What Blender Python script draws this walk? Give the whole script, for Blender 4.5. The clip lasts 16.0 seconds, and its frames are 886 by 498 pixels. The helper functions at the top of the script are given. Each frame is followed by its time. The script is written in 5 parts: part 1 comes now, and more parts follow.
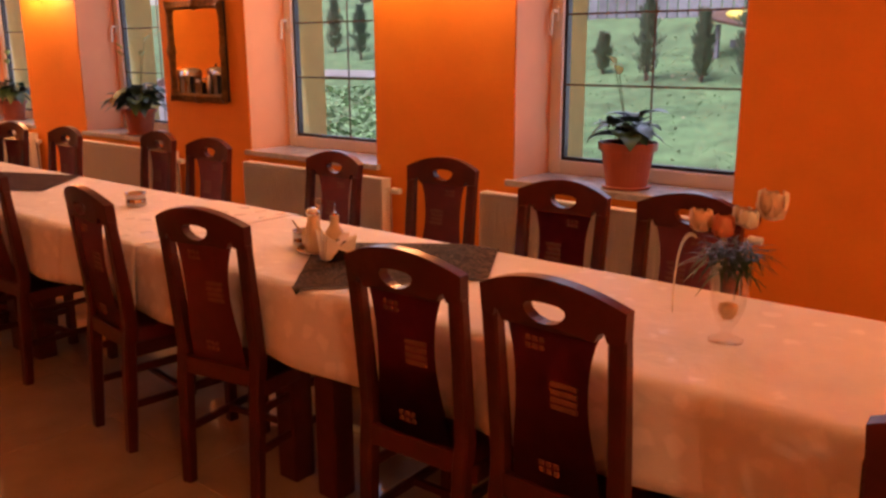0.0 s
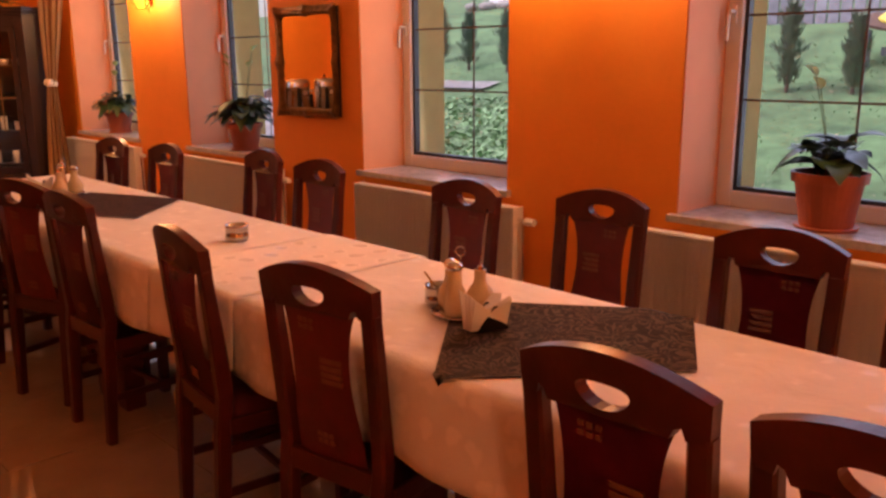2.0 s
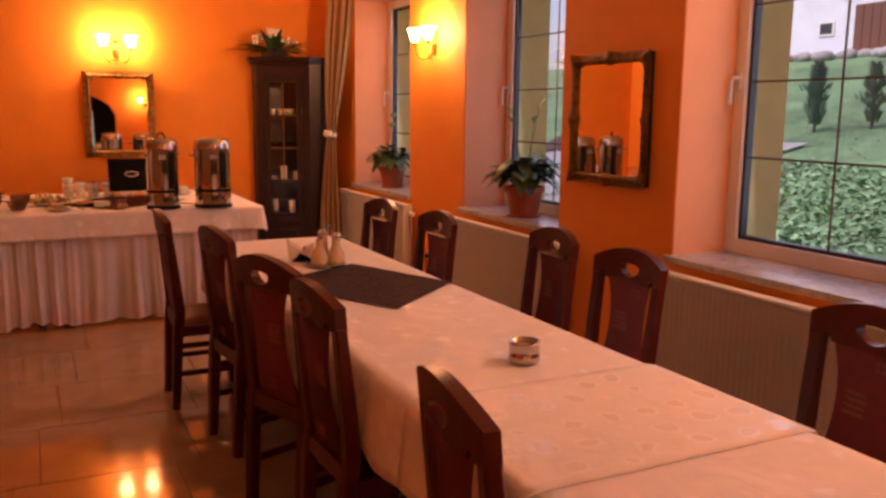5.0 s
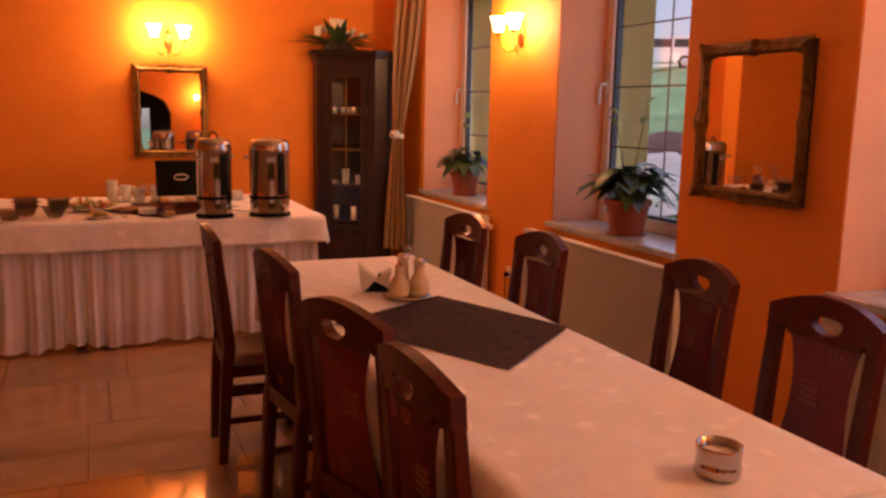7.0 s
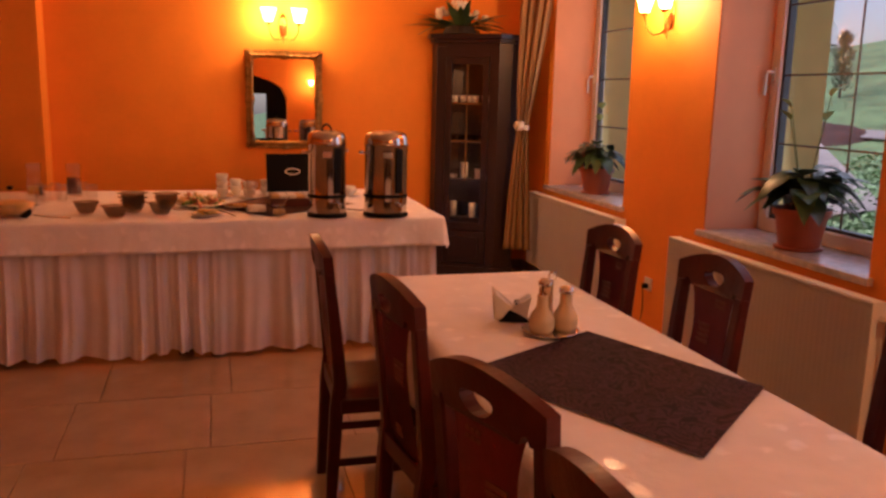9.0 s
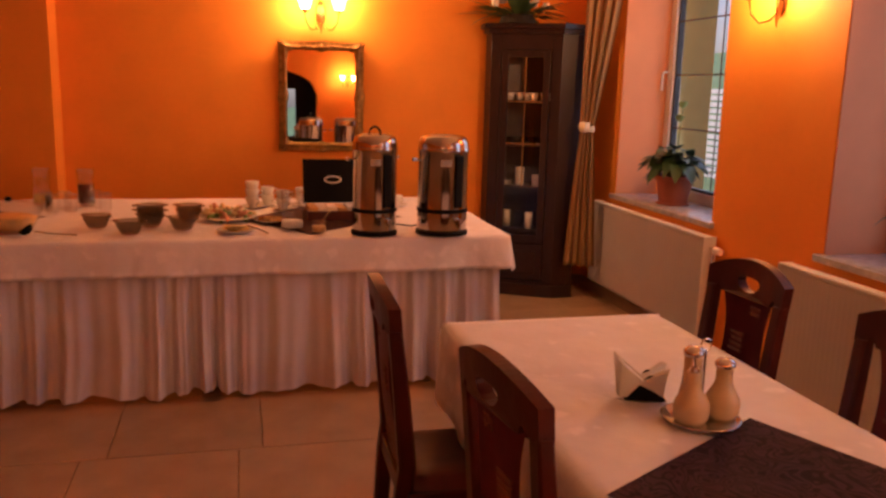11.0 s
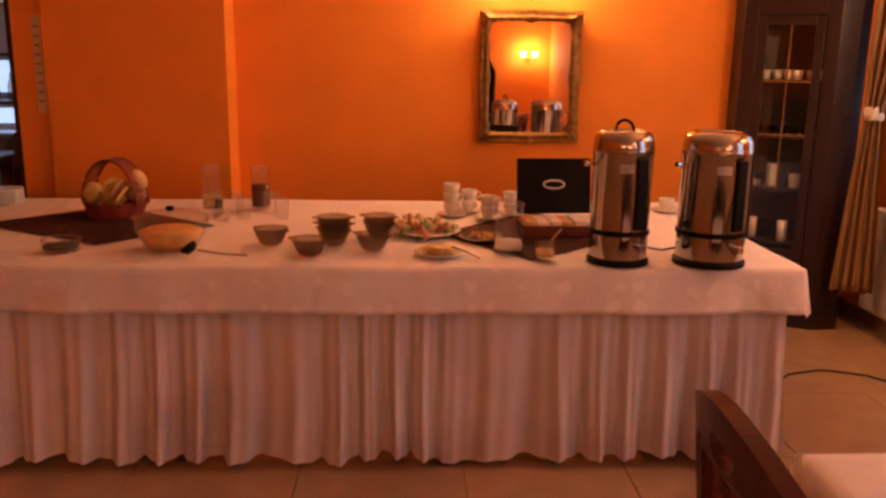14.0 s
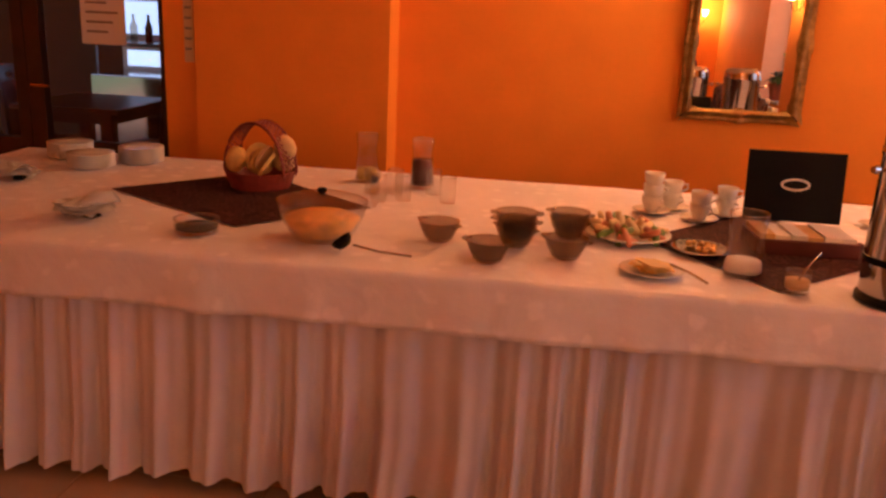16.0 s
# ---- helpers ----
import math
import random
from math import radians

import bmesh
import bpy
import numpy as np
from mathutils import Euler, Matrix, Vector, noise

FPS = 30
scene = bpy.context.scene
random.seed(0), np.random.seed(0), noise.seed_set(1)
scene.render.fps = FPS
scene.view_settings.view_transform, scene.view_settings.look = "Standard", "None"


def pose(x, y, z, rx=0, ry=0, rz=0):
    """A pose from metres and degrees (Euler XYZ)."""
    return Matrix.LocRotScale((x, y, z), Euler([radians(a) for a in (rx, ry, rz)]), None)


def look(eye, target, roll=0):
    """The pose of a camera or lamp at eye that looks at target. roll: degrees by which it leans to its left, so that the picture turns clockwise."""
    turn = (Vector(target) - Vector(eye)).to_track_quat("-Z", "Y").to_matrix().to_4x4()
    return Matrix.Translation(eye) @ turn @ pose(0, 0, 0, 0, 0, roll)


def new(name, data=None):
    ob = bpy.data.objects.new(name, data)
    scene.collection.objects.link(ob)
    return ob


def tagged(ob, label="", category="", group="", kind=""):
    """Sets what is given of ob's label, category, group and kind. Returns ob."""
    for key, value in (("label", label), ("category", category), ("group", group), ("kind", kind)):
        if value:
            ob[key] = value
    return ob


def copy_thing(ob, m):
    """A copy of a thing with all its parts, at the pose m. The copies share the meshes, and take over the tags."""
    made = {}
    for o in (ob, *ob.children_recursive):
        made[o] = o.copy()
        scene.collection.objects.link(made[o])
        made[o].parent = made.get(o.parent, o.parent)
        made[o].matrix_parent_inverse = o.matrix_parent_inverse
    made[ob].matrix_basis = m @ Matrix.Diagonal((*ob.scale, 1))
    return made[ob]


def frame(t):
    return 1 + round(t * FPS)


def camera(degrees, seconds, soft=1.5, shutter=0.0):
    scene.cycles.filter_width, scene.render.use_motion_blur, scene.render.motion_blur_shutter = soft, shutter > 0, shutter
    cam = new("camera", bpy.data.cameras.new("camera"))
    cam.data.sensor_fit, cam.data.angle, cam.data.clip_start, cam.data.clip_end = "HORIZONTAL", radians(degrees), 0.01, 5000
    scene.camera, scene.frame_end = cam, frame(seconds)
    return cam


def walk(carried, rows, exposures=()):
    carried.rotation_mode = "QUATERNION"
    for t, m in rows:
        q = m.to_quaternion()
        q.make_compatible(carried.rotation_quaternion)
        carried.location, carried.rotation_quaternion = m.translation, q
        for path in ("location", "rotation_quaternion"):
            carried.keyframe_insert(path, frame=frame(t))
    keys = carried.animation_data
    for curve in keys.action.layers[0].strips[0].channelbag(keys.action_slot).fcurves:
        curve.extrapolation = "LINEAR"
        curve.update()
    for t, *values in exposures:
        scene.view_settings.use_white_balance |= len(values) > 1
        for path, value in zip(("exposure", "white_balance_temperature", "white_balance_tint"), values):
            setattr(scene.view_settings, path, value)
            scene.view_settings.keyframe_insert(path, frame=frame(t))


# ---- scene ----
cam = camera(56.3, 16.0, soft=2.7)
PATH = [
    (0, (-0.179, 0.127, 1.464), (-1.406, 1.635, 0.993), -0.2),
    (0.5, (-0.285, 0.248, 1.463), (-1.59, 1.687, 0.984), 0.4),
    (1, (-0.457, 0.33, 1.455), (-1.808, 1.727, 0.983), 1.0),
    (1.5, (-0.623, 0.393, 1.465), (-1.986, 1.78, 1.003), 0.1),
    (2, (-0.776, 0.498, 1.459), (-2.174, 1.856, 1.012), -0.4),
    (2.5, (-0.916, 0.629, 1.47), (-2.447, 1.837, 1.028), -0.2),
    (3, (-1.052, 0.696, 1.466), (-2.689, 1.76, 1.032), 0.1),
    (3.5, (-1.247, 0.721, 1.463), (-2.95, 1.684, 1.046), 0.2),
    (4, (-1.406, 0.74, 1.481), (-3.108, 1.72, 1.101), -0.3),
    (4.5, (-1.531, 0.824, 1.486), (-3.259, 1.771, 1.147), -0.4),
    (5, (-1.693, 0.909, 1.478), (-3.458, 1.789, 1.151), 0.6),
    (7.5, (-2.602, 1.048, 1.468), (-4.438, 1.766, 1.13), 1.3),
    (8, (-2.717, 1.063, 1.501), (-4.58, 1.698, 1.148), 1.7),
    (10.5, (-3.573, 1.164, 1.498), (-5.481, 1.632, 1.123), 0.8),
    (11, (-3.752, 1.101, 1.505), (-5.658, 1.57, 1.124), 1.5),
    (11.5, (-3.917, 1.092, 1.499), (-5.826, 1.559, 1.124), 1.0),
    (12, (-4.107, 1.149, 1.523), (-6.022, 1.581, 1.14), 0.9),
    (12.5, (-4.296, 1.104, 1.522), (-6.235, 1.394, 1.126), 1.5),
    (13, (-4.468, 1.066, 1.523), (-6.418, 1.232, 1.108), 1.6),
    (13.5, (-4.629, 0.996, 1.537), (-6.579, 1.125, 1.112), 1.6),
    (14, (-4.788, 0.953, 1.512), (-6.737, 1.037, 1.069), 0.8),
    (14.5, (-4.975, 0.958, 1.513), (-6.915, 0.925, 1.029), 0.6),
    (15, (-5.106, 0.95, 1.518), (-7.026, 0.762, 0.993), 0.7),
    (15.5, (-5.257, 0.851, 1.529), (-7.163, 0.611, 0.973), 2.0),
    (16, (-5.455, 0.719, 1.515), (-7.363, 0.5, 0.959), 2.7),
]
walk(cam, [(t, look(eye, target, roll)) for t, eye, target, roll in PATH], exposures=[(0.0, 0.52, 6500, 34), (1.5, 0.46, 6500, 36), (2.5, 0.32, 6500, 36), (5.0, 0.14, 6500, 38), (8.0, 0.05, 6500, 38), (11.0, 0.0, 6500, 38), (14.0, 0.18, 6500, 38), (15.0, 0.36, 6500, 38), (16.0, 0.36, 6500, 38)])

# ---- light: dusk sky outside, fill lamps added at the windows, warm wall sconces inside ----
world = bpy.data.worlds.new("dusk_sky")
scene.world = world
world.use_nodes = True
sky = world.node_tree.nodes.new("ShaderNodeTexSky")
sky.sky_type, sky.sun_disc = "NISHITA", False
sky.sun_elevation, sky.sun_rotation = radians(60), radians(200)
sky.air_density, sky.dust_density = 1.0, 2.0
world.node_tree.links.new(sky.outputs[0], world.node_tree.nodes["Background"].inputs[0])
world.node_tree.nodes["Background"].inputs[1].default_value = 0.15
sun = new("sun", bpy.data.lights.new("sun", "SUN"))
sun.data.energy, sun.data.angle, sun.data.color = 4.0, radians(60), (1.0, 0.97, 0.94)
sun.matrix_world = look((0, 0, 20), (4, 10, 0))
LAMP_WATTS = 17.0
# bluish area lamps added outside the panes, to strengthen the sky's light indoors
for wx, wide in ((-2.035, 1.0), (-4.195, 1.02), (-6.38, 1.05), (-8.58, 1.1)):
    day = new("window_fill_lamp", bpy.data.lights.new("window_fill_lamp", "AREA"))
    day.data.shape, day.data.size, day.data.size_y = "RECTANGLE", wide, 1.5
    day.data.energy, day.data.color = 4.8, (0.70, 0.84, 1.0)
    day.matrix_world = look((wx, 4.16, 1.65), (wx, 0.0, 1.1))
LAMP_COLOR = (1.0, 0.58, 0.24)
SHADE_GLOW = 20.0


# ---- materials ----
def mat(name, color, rough=0.5, metal=0.0, vary=0.12, scale=8.0, bump=0.0, bump_scale=60.0, random_by=0.0, coat=0.0, spec=0.5):
    """A surface with variation at two scales, fine relief and, for repeated pieces, a shift from piece to piece."""
    m = bpy.data.materials.new(name)
    m.use_nodes = True
    nt = m.node_tree
    p = nt.nodes["Principled BSDF"]
    p.inputs["Roughness"].default_value = rough
    p.inputs["Metallic"].default_value = metal
    p.inputs["Coat Weight"].default_value = coat
    p.inputs["Specular IOR Level"].default_value = spec
    tc = nt.nodes.new("ShaderNodeTexCoord")
    n1 = nt.nodes.new("ShaderNodeTexNoise")
    n1.inputs["Scale"].default_value, n1.inputs["Detail"].default_value = scale, 6.0
    n2 = nt.nodes.new("ShaderNodeTexNoise")
    n2.inputs["Scale"].default_value, n2.inputs["Detail"].default_value = scale * 0.15, 3.0
    nt.links.new(tc.outputs["Object"], n1.inputs["Vector"])
    nt.links.new(tc.outputs["Object"], n2.inputs["Vector"])
    add = nt.nodes.new("ShaderNodeMath")
    add.operation = "ADD"
    nt.links.new(n1.outputs[0], add.inputs[0])
    nt.links.new(n2.outputs[0], add.inputs[1])
    rng = nt.nodes.new("ShaderNodeMapRange")
    rng.inputs["From Min"].default_value, rng.inputs["From Max"].default_value = 0.7, 1.3
    rng.inputs["To Min"].default_value, rng.inputs["To Max"].default_value = 1 - vary, 1 + vary
    nt.links.new(add.outputs[0], rng.inputs["Value"])
    last = rng.outputs[0]
    if random_by:
        info = nt.nodes.new("ShaderNodeObjectInfo")
        r2 = nt.nodes.new("ShaderNodeMapRange")
        r2.inputs["To Min"].default_value, r2.inputs["To Max"].default_value = 1 - random_by, 1 + random_by
        nt.links.new(info.outputs["Random"], r2.inputs["Value"])
        mul = nt.nodes.new("ShaderNodeMath")
        mul.operation = "MULTIPLY"
        nt.links.new(last, mul.inputs[0])
        nt.links.new(r2.outputs[0], mul.inputs[1])
        last = mul.outputs[0]
    vm = nt.nodes.new("ShaderNodeVectorMath")
    vm.operation = "SCALE"
    vm.inputs[0].default_value = color[:3]
    nt.links.new(last, vm.inputs["Scale"])
    nt.links.new(vm.outputs[0], p.inputs["Base Color"])
    if bump:
        nb = nt.nodes.new("ShaderNodeTexNoise")
        nb.inputs["Scale"].default_value, nb.inputs["Detail"].default_value = bump_scale, 4.0
        nt.links.new(tc.outputs["Object"], nb.inputs["Vector"])
        b = nt.nodes.new("ShaderNodeBump")
        b.inputs["Strength"].default_value, b.inputs["Distance"].default_value = bump, 0.01
        nt.links.new(nb.outputs[0], b.inputs["Height"])
        nt.links.new(b.outputs[0], p.inputs["Normal"])
    return m


def pane_mat(name, tint=(1, 1, 1), gloss=0.06):
    """Thin flat glass: clear, with a weak mirror image."""
    m = bpy.data.materials.new(name)
    m.use_nodes = True
    nt = m.node_tree
    nt.nodes.remove(nt.nodes["Principled BSDF"])
    tr = nt.nodes.new("ShaderNodeBsdfTransparent")
    tr.inputs[0].default_value = (*tint, 1)
    gl = nt.nodes.new("ShaderNodeBsdfGlossy")
    gl.inputs["Roughness"].default_value = 0.01
    mix = nt.nodes.new("ShaderNodeMixShader")
    lw = nt.nodes.new("ShaderNodeLayerWeight")
    pw = nt.nodes.new("ShaderNodeMath")
    pw.operation = "POWER"
    pw.inputs[1].default_value = 5.0
    nt.links.new(lw.outputs["Facing"], pw.inputs[0])
    fr = nt.nodes.new("ShaderNodeMapRange")
    fr.inputs["To Min"].default_value, fr.inputs["To Max"].default_value = gloss * 0.5, 0.7
    nt.links.new(pw.outputs[0], fr.inputs["Value"])
    nt.links.new(fr.outputs[0], mix.inputs[0])
    nt.links.new(tr.outputs[0], mix.inputs[1])
    nt.links.new(gl.outputs[0], mix.inputs[2])
    nt.links.new(mix.outputs[0], nt.nodes["Material Output"].inputs[0])
    return m


def glow_mat(name, color, strength):
    m = bpy.data.materials.new(name)
    m.use_nodes = True
    p = m.node_tree.nodes["Principled BSDF"]
    p.inputs["Base Color"].default_value = (0.9, 0.85, 0.75, 1)
    p.inputs["Emission Color"].default_value = (*color, 1)
    p.inputs["Emission Strength"].default_value = strength
    return m


def pattern_mat(name, ground, figure, scale, rough=0.85, width=0.08):
    """Woven cloth with a curling figure."""
    m = mat(name, ground, rough, vary=0.15, scale=40, bump=0.3, bump_scale=300)
    nt = m.node_tree
    p = nt.nodes["Principled BSDF"]
    old = p.inputs["Base Color"].links[0].from_socket
    tc = nt.nodes.new("ShaderNodeTexCoord")
    n = nt.nodes.new("ShaderNodeTexNoise")
    n.inputs["Scale"].default_value, n.inputs["Detail"].default_value = scale, 0.5
    n.inputs["Distortion"].default_value = 1.4
    nt.links.new(tc.outputs["Object"], n.inputs["Vector"])
    w = nt.nodes.new("ShaderNodeMath")
    w.operation = "PINGPONG"
    w.inputs[1].default_value = 0.07
    nt.links.new(n.outputs[0], w.inputs[0])
    ramp = nt.nodes.new("ShaderNodeMapRange")
    ramp.inputs["From Min"].default_value, ramp.inputs["From Max"].default_value = 0.035, 0.05
    nt.links.new(w.outputs[0], ramp.inputs["Value"])
    mx = nt.nodes.new("ShaderNodeMix")
    mx.data_type = "RGBA"
    nt.links.new(ramp.outputs[0], mx.inputs["Factor"])
    nt.links.new(old, mx.inputs["A"])
    mx.inputs["B"].default_value = (*figure, 1)
    nt.links.new(mx.outputs["Result"], p.inputs["Base Color"])
    return m


def stripe_mat(name, colors, repeats):
    """Striped cloth; the stripes follow the cloth's width in its UV map."""
    m = mat(name, colors[0], 0.8, vary=0.1, scale=30)
    nt = m.node_tree
    p = nt.nodes["Principled BSDF"]
    uv = nt.nodes.new("ShaderNodeUVMap")
    sep = nt.nodes.new("ShaderNodeSeparateXYZ")
    nt.links.new(uv.outputs[0], sep.inputs[0])
    mul = nt.nodes.new("ShaderNodeMath")
    mul.operation = "MULTIPLY"
    mul.inputs[1].default_value = repeats
    nt.links.new(sep.outputs[0], mul.inputs[0])
    frac = nt.nodes.new("ShaderNodeMath")
    frac.operation = "FRACT"
    nt.links.new(mul.outputs[0], frac.inputs[0])
    ramp = nt.nodes.new("ShaderNodeValToRGB")
    ramp.color_ramp.interpolation = "CONSTANT"
    for i, c in enumerate(colors):
        e = ramp.color_ramp.elements[i] if i < 2 else ramp.color_ramp.elements.new(i / len(colors))
        e.position, e.color = i / len(colors), (*c, 1)
    nt.links.new(frac.outputs[0], ramp.inputs[0])
    nt.links.new(ramp.outputs[0], p.inputs["Base Color"])
    p.inputs["Transmission Weight"].default_value = 0.0
    return m


ORANGE = mat("orange_paint", (0.80, 0.262, 0.010), 0.75, vary=0.06, scale=5, bump=0.12, bump_scale=180)
# the reveals' peach holds the walls' orange bounce light in its base colour
PEACH = mat("reveal_paint_with_bounce", (0.74, 0.315, 0.145), 0.7, vary=0.06, scale=6, bump=0.1, bump_scale=180)
YELLOW = mat("yellow_render", (0.76, 0.61, 0.24), 0.85, vary=0.08, scale=9, bump=0.3, bump_scale=200)
CEIL = mat("ceiling_paint", (0.80, 0.60, 0.40), 0.8, vary=0.05)
TILE = mat("polished_tile", (0.44, 0.30, 0.18), 0.06, vary=0.16, scale=5, random_by=0.07, spec=0.6)
GROUT = mat("grout", (0.29, 0.19, 0.11), 0.8, vary=0.2, scale=30)
SKIRT = mat("dark_skirting_tile", (0.20, 0.12, 0.07), 0.3, vary=0.15)
SILL = mat("grey_marble_sill", (0.42, 0.38, 0.36), 0.25, vary=0.3, scale=25)
PVC = mat("white_window_plastic", (0.80, 0.76, 0.70), 0.35, vary=0.03)
GASKET = mat("dark_gasket", (0.03, 0.03, 0.03), 0.5, vary=0.1)
BAR = mat("brown_glazing_bar", (0.14, 0.09, 0.06), 0.4, vary=0.1)
PANE = pane_mat("window_glass")
RAD = mat("white_radiator_enamel", (0.82, 0.77, 0.74), 0.4, vary=0.03)
CHROME = mat("chrome", (0.75, 0.73, 0.70), 0.12, 1.0, vary=0.05)
STEEL = mat("polished_steel", (0.47, 0.45, 0.43), 0.12, 1.0, vary=0.05, scale=3)
BLACK = mat("black_plastic", (0.005, 0.005, 0.005), 0.5, vary=0.2, spec=0.12)
WOOD = mat("dark_stained_wood", (0.068, 0.011, 0.007), 0.32, vary=0.3, scale=14, bump=0.1, bump_scale=40, random_by=0.12, spec=0.3)
RED = mat("dark_red_leatherette", (0.15, 0.014, 0.012), 0.42, vary=0.2, scale=20, bump=0.15, bump_scale=150, random_by=0.1)
GOLD_THREAD = mat("dull_gold_motif", (0.20, 0.07, 0.035), 0.5, vary=0.25, scale=60)
CABWOOD = mat("mahogany_cabinet_wood", (0.020, 0.0065, 0.0055), 0.36, vary=0.3, scale=10)


def damask_mat(name, color, ground, figure, scale):
    """Table linen with a woven figure of glossier flowers, their sheen also painted in as lighter colour, and soft
    creases.
    """
    m = mat(name, color, ground, vary=0.05, scale=14)
    nt = m.node_tree
    p = nt.nodes["Principled BSDF"]
    tc = nt.nodes.new("ShaderNodeTexCoord")
    warp = nt.nodes.new("ShaderNodeTexNoise")
    warp.inputs["Scale"].default_value = scale * 1.7
    nt.links.new(tc.outputs["Object"], warp.inputs["Vector"])
    shift = nt.nodes.new("ShaderNodeVectorMath")
    shift.operation = "MULTIPLY_ADD"
    shift.inputs[1].default_value = (0.06, 0.06, 0.06)
    nt.links.new(warp.outputs["Color"], shift.inputs[0])
    nt.links.new(tc.outputs["Object"], shift.inputs[2])
    vo = nt.nodes.new("ShaderNodeTexVoronoi")
    vo.inputs["Scale"].default_value, vo.inputs["Randomness"].default_value = scale, 0.45
    nt.links.new(shift.outputs[0], vo.inputs["Vector"])
    gloss = nt.nodes.new("ShaderNodeMapRange")
    gloss.inputs["From Min"].default_value, gloss.inputs["From Max"].default_value = 0.22, 0.34
    gloss.inputs["To Min"].default_value, gloss.inputs["To Max"].default_value = figure, ground
    nt.links.new(vo.outputs["Distance"], gloss.inputs["Value"])
    nt.links.new(gloss.outputs[0], p.inputs["Roughness"])
    # the woven figure's window sheen, painted as a 12 percent lighter colour
    figure_sheen = nt.nodes.new("ShaderNodeMix")
    figure_sheen.data_type = "RGBA"
    gloss_to = nt.nodes.new("ShaderNodeMapRange")
    gloss_to.inputs["From Min"].default_value, gloss_to.inputs["From Max"].default_value = figure, ground
    nt.links.new(gloss.outputs[0], gloss_to.inputs["Value"])
    nt.links.new(gloss_to.outputs[0], figure_sheen.inputs["Factor"])
    figure_sheen.inputs["A"].default_value = (min(1, color[0] * 1.12), min(1, color[1] * 1.12), min(1, color[2] * 1.12), 1)
    nt.links.new(p.inputs["Base Color"].links[0].from_socket, figure_sheen.inputs["B"])
    nt.links.new(figure_sheen.outputs["Result"], p.inputs["Base Color"])
    crease = nt.nodes.new("ShaderNodeTexNoise")
    crease.inputs["Scale"].default_value, crease.inputs["Detail"].default_value = 5.0, 5.0
    crease.inputs["Distortion"].default_value = 0.6
    nt.links.new(tc.outputs["Object"], crease.inputs["Vector"])
    weave = nt.nodes.new("ShaderNodeBump")
    weave.inputs["Strength"].default_value, weave.inputs["Distance"].default_value = 0.6, 0.02
    nt.links.new(crease.outputs[0], weave.inputs["Height"])
    nt.links.new(weave.outputs[0], p.inputs["Normal"])
    return m


CLOTH = damask_mat("white_damask", (0.78, 0.74, 0.78), 0.72, 0.30, 11)
CLOTH2 = damask_mat("cream_damask", (0.80, 0.75, 0.76), 0.60, 0.24, 9)
SKIRTING = mat("sheer_white_skirting", (0.66, 0.61, 0.68), 0.85, vary=0.06, scale=9, bump=0.2, bump_scale=300)
RUNNER_DARK = pattern_mat("brown_brocade", (0.06, 0.042, 0.034), (0.20, 0.135, 0.10), 13)
RUNNER_PLUM = pattern_mat("plum_brocade", (0.115, 0.048, 0.064), (0.045, 0.018, 0.026), 13)
RUNNER_RED = pattern_mat("dark_red_brocade", (0.055, 0.012, 0.012), (0.16, 0.06, 0.045), 14)
GILT = mat("antique_gilt", (0.50, 0.30, 0.09), 0.36, 0.85, vary=0.45, scale=30, bump=0.5, bump_scale=90)
BRONZE = mat("dark_bronze_frame", (0.26, 0.14, 0.05), 0.4, 0.7, vary=0.5, scale=30, bump=0.5, bump_scale=90)
MIRROR = mat("mirror_silver", (0.88, 0.88, 0.88), 0.01, 1.0, vary=0.0)
BRASS = mat("brass", (0.62, 0.38, 0.10), 0.25, 1.0, vary=0.15)
SHADE = glow_mat("lit_glass_shade", (1.0, 0.62, 0.20), SHADE_GLOW)
TERRA = mat("terracotta_plastic", (0.34, 0.09, 0.042), 0.5, vary=0.12, scale=10)
SOIL = mat("potting_soil", (0.03, 0.02, 0.012), 0.95, vary=0.4, scale=60, bump=0.6)
LEAF = mat("glossy_leaf", (0.035, 0.075, 0.026), 0.35, vary=0.35, scale=12, random_by=0.25)
STEM = mat("green_stem", (0.10, 0.15, 0.04), 0.5)
BLOOM = mat("pale_green_bloom", (0.30, 0.45, 0.18), 0.6)
GLASS = pane_mat("clear_glass", (0.985, 0.985, 0.98), 0.11)
SMOKED = pane_mat("smoked_glass", (0.66, 0.60, 0.53), 0.08)
# far more mirror-like than the glass itself, to bring out highlights on rims
RIM = pane_mat("glass_rim_highlight", (0.95, 0.95, 0.93), 0.7)
CERAMIC = mat("white_ceramic", (0.80, 0.76, 0.70), 0.18, vary=0.04)
CREAMCER = mat("cream_glazed_ceramic", (0.66, 0.50, 0.30), 0.2, vary=0.1)
PAPER = mat("white_paper", (0.80, 0.76, 0.72), 0.85, vary=0.04)
INK = mat("grey_ink", (0.25, 0.22, 0.2), 0.8)
GRASS = mat("lawn", (0.085, 0.165, 0.07), 0.9, vary=0.5, scale=5, bump=0.8, bump_scale=30)
BLADE = mat("grass_blade", (0.12, 0.25, 0.10), 0.6, vary=0.4, scale=3)
GROUNDLEAF = mat("ground_cover_leaf", (0.20, 0.36, 0.17), 0.45, vary=0.4, scale=9)
DRYLEAF = mat("fallen_leaf", (0.42, 0.34, 0.22), 0.8, vary=0.4, scale=9)
CONIFER = mat("conifer_needles", (0.14, 0.19, 0.13), 0.8, vary=0.4, scale=6)
BARK = mat("bark", (0.10, 0.07, 0.05), 0.9, vary=0.3, scale=20, bump=0.8)
CONCRETE = mat("pale_concrete", (0.42, 0.41, 0.40), 0.85, vary=0.15, scale=4)
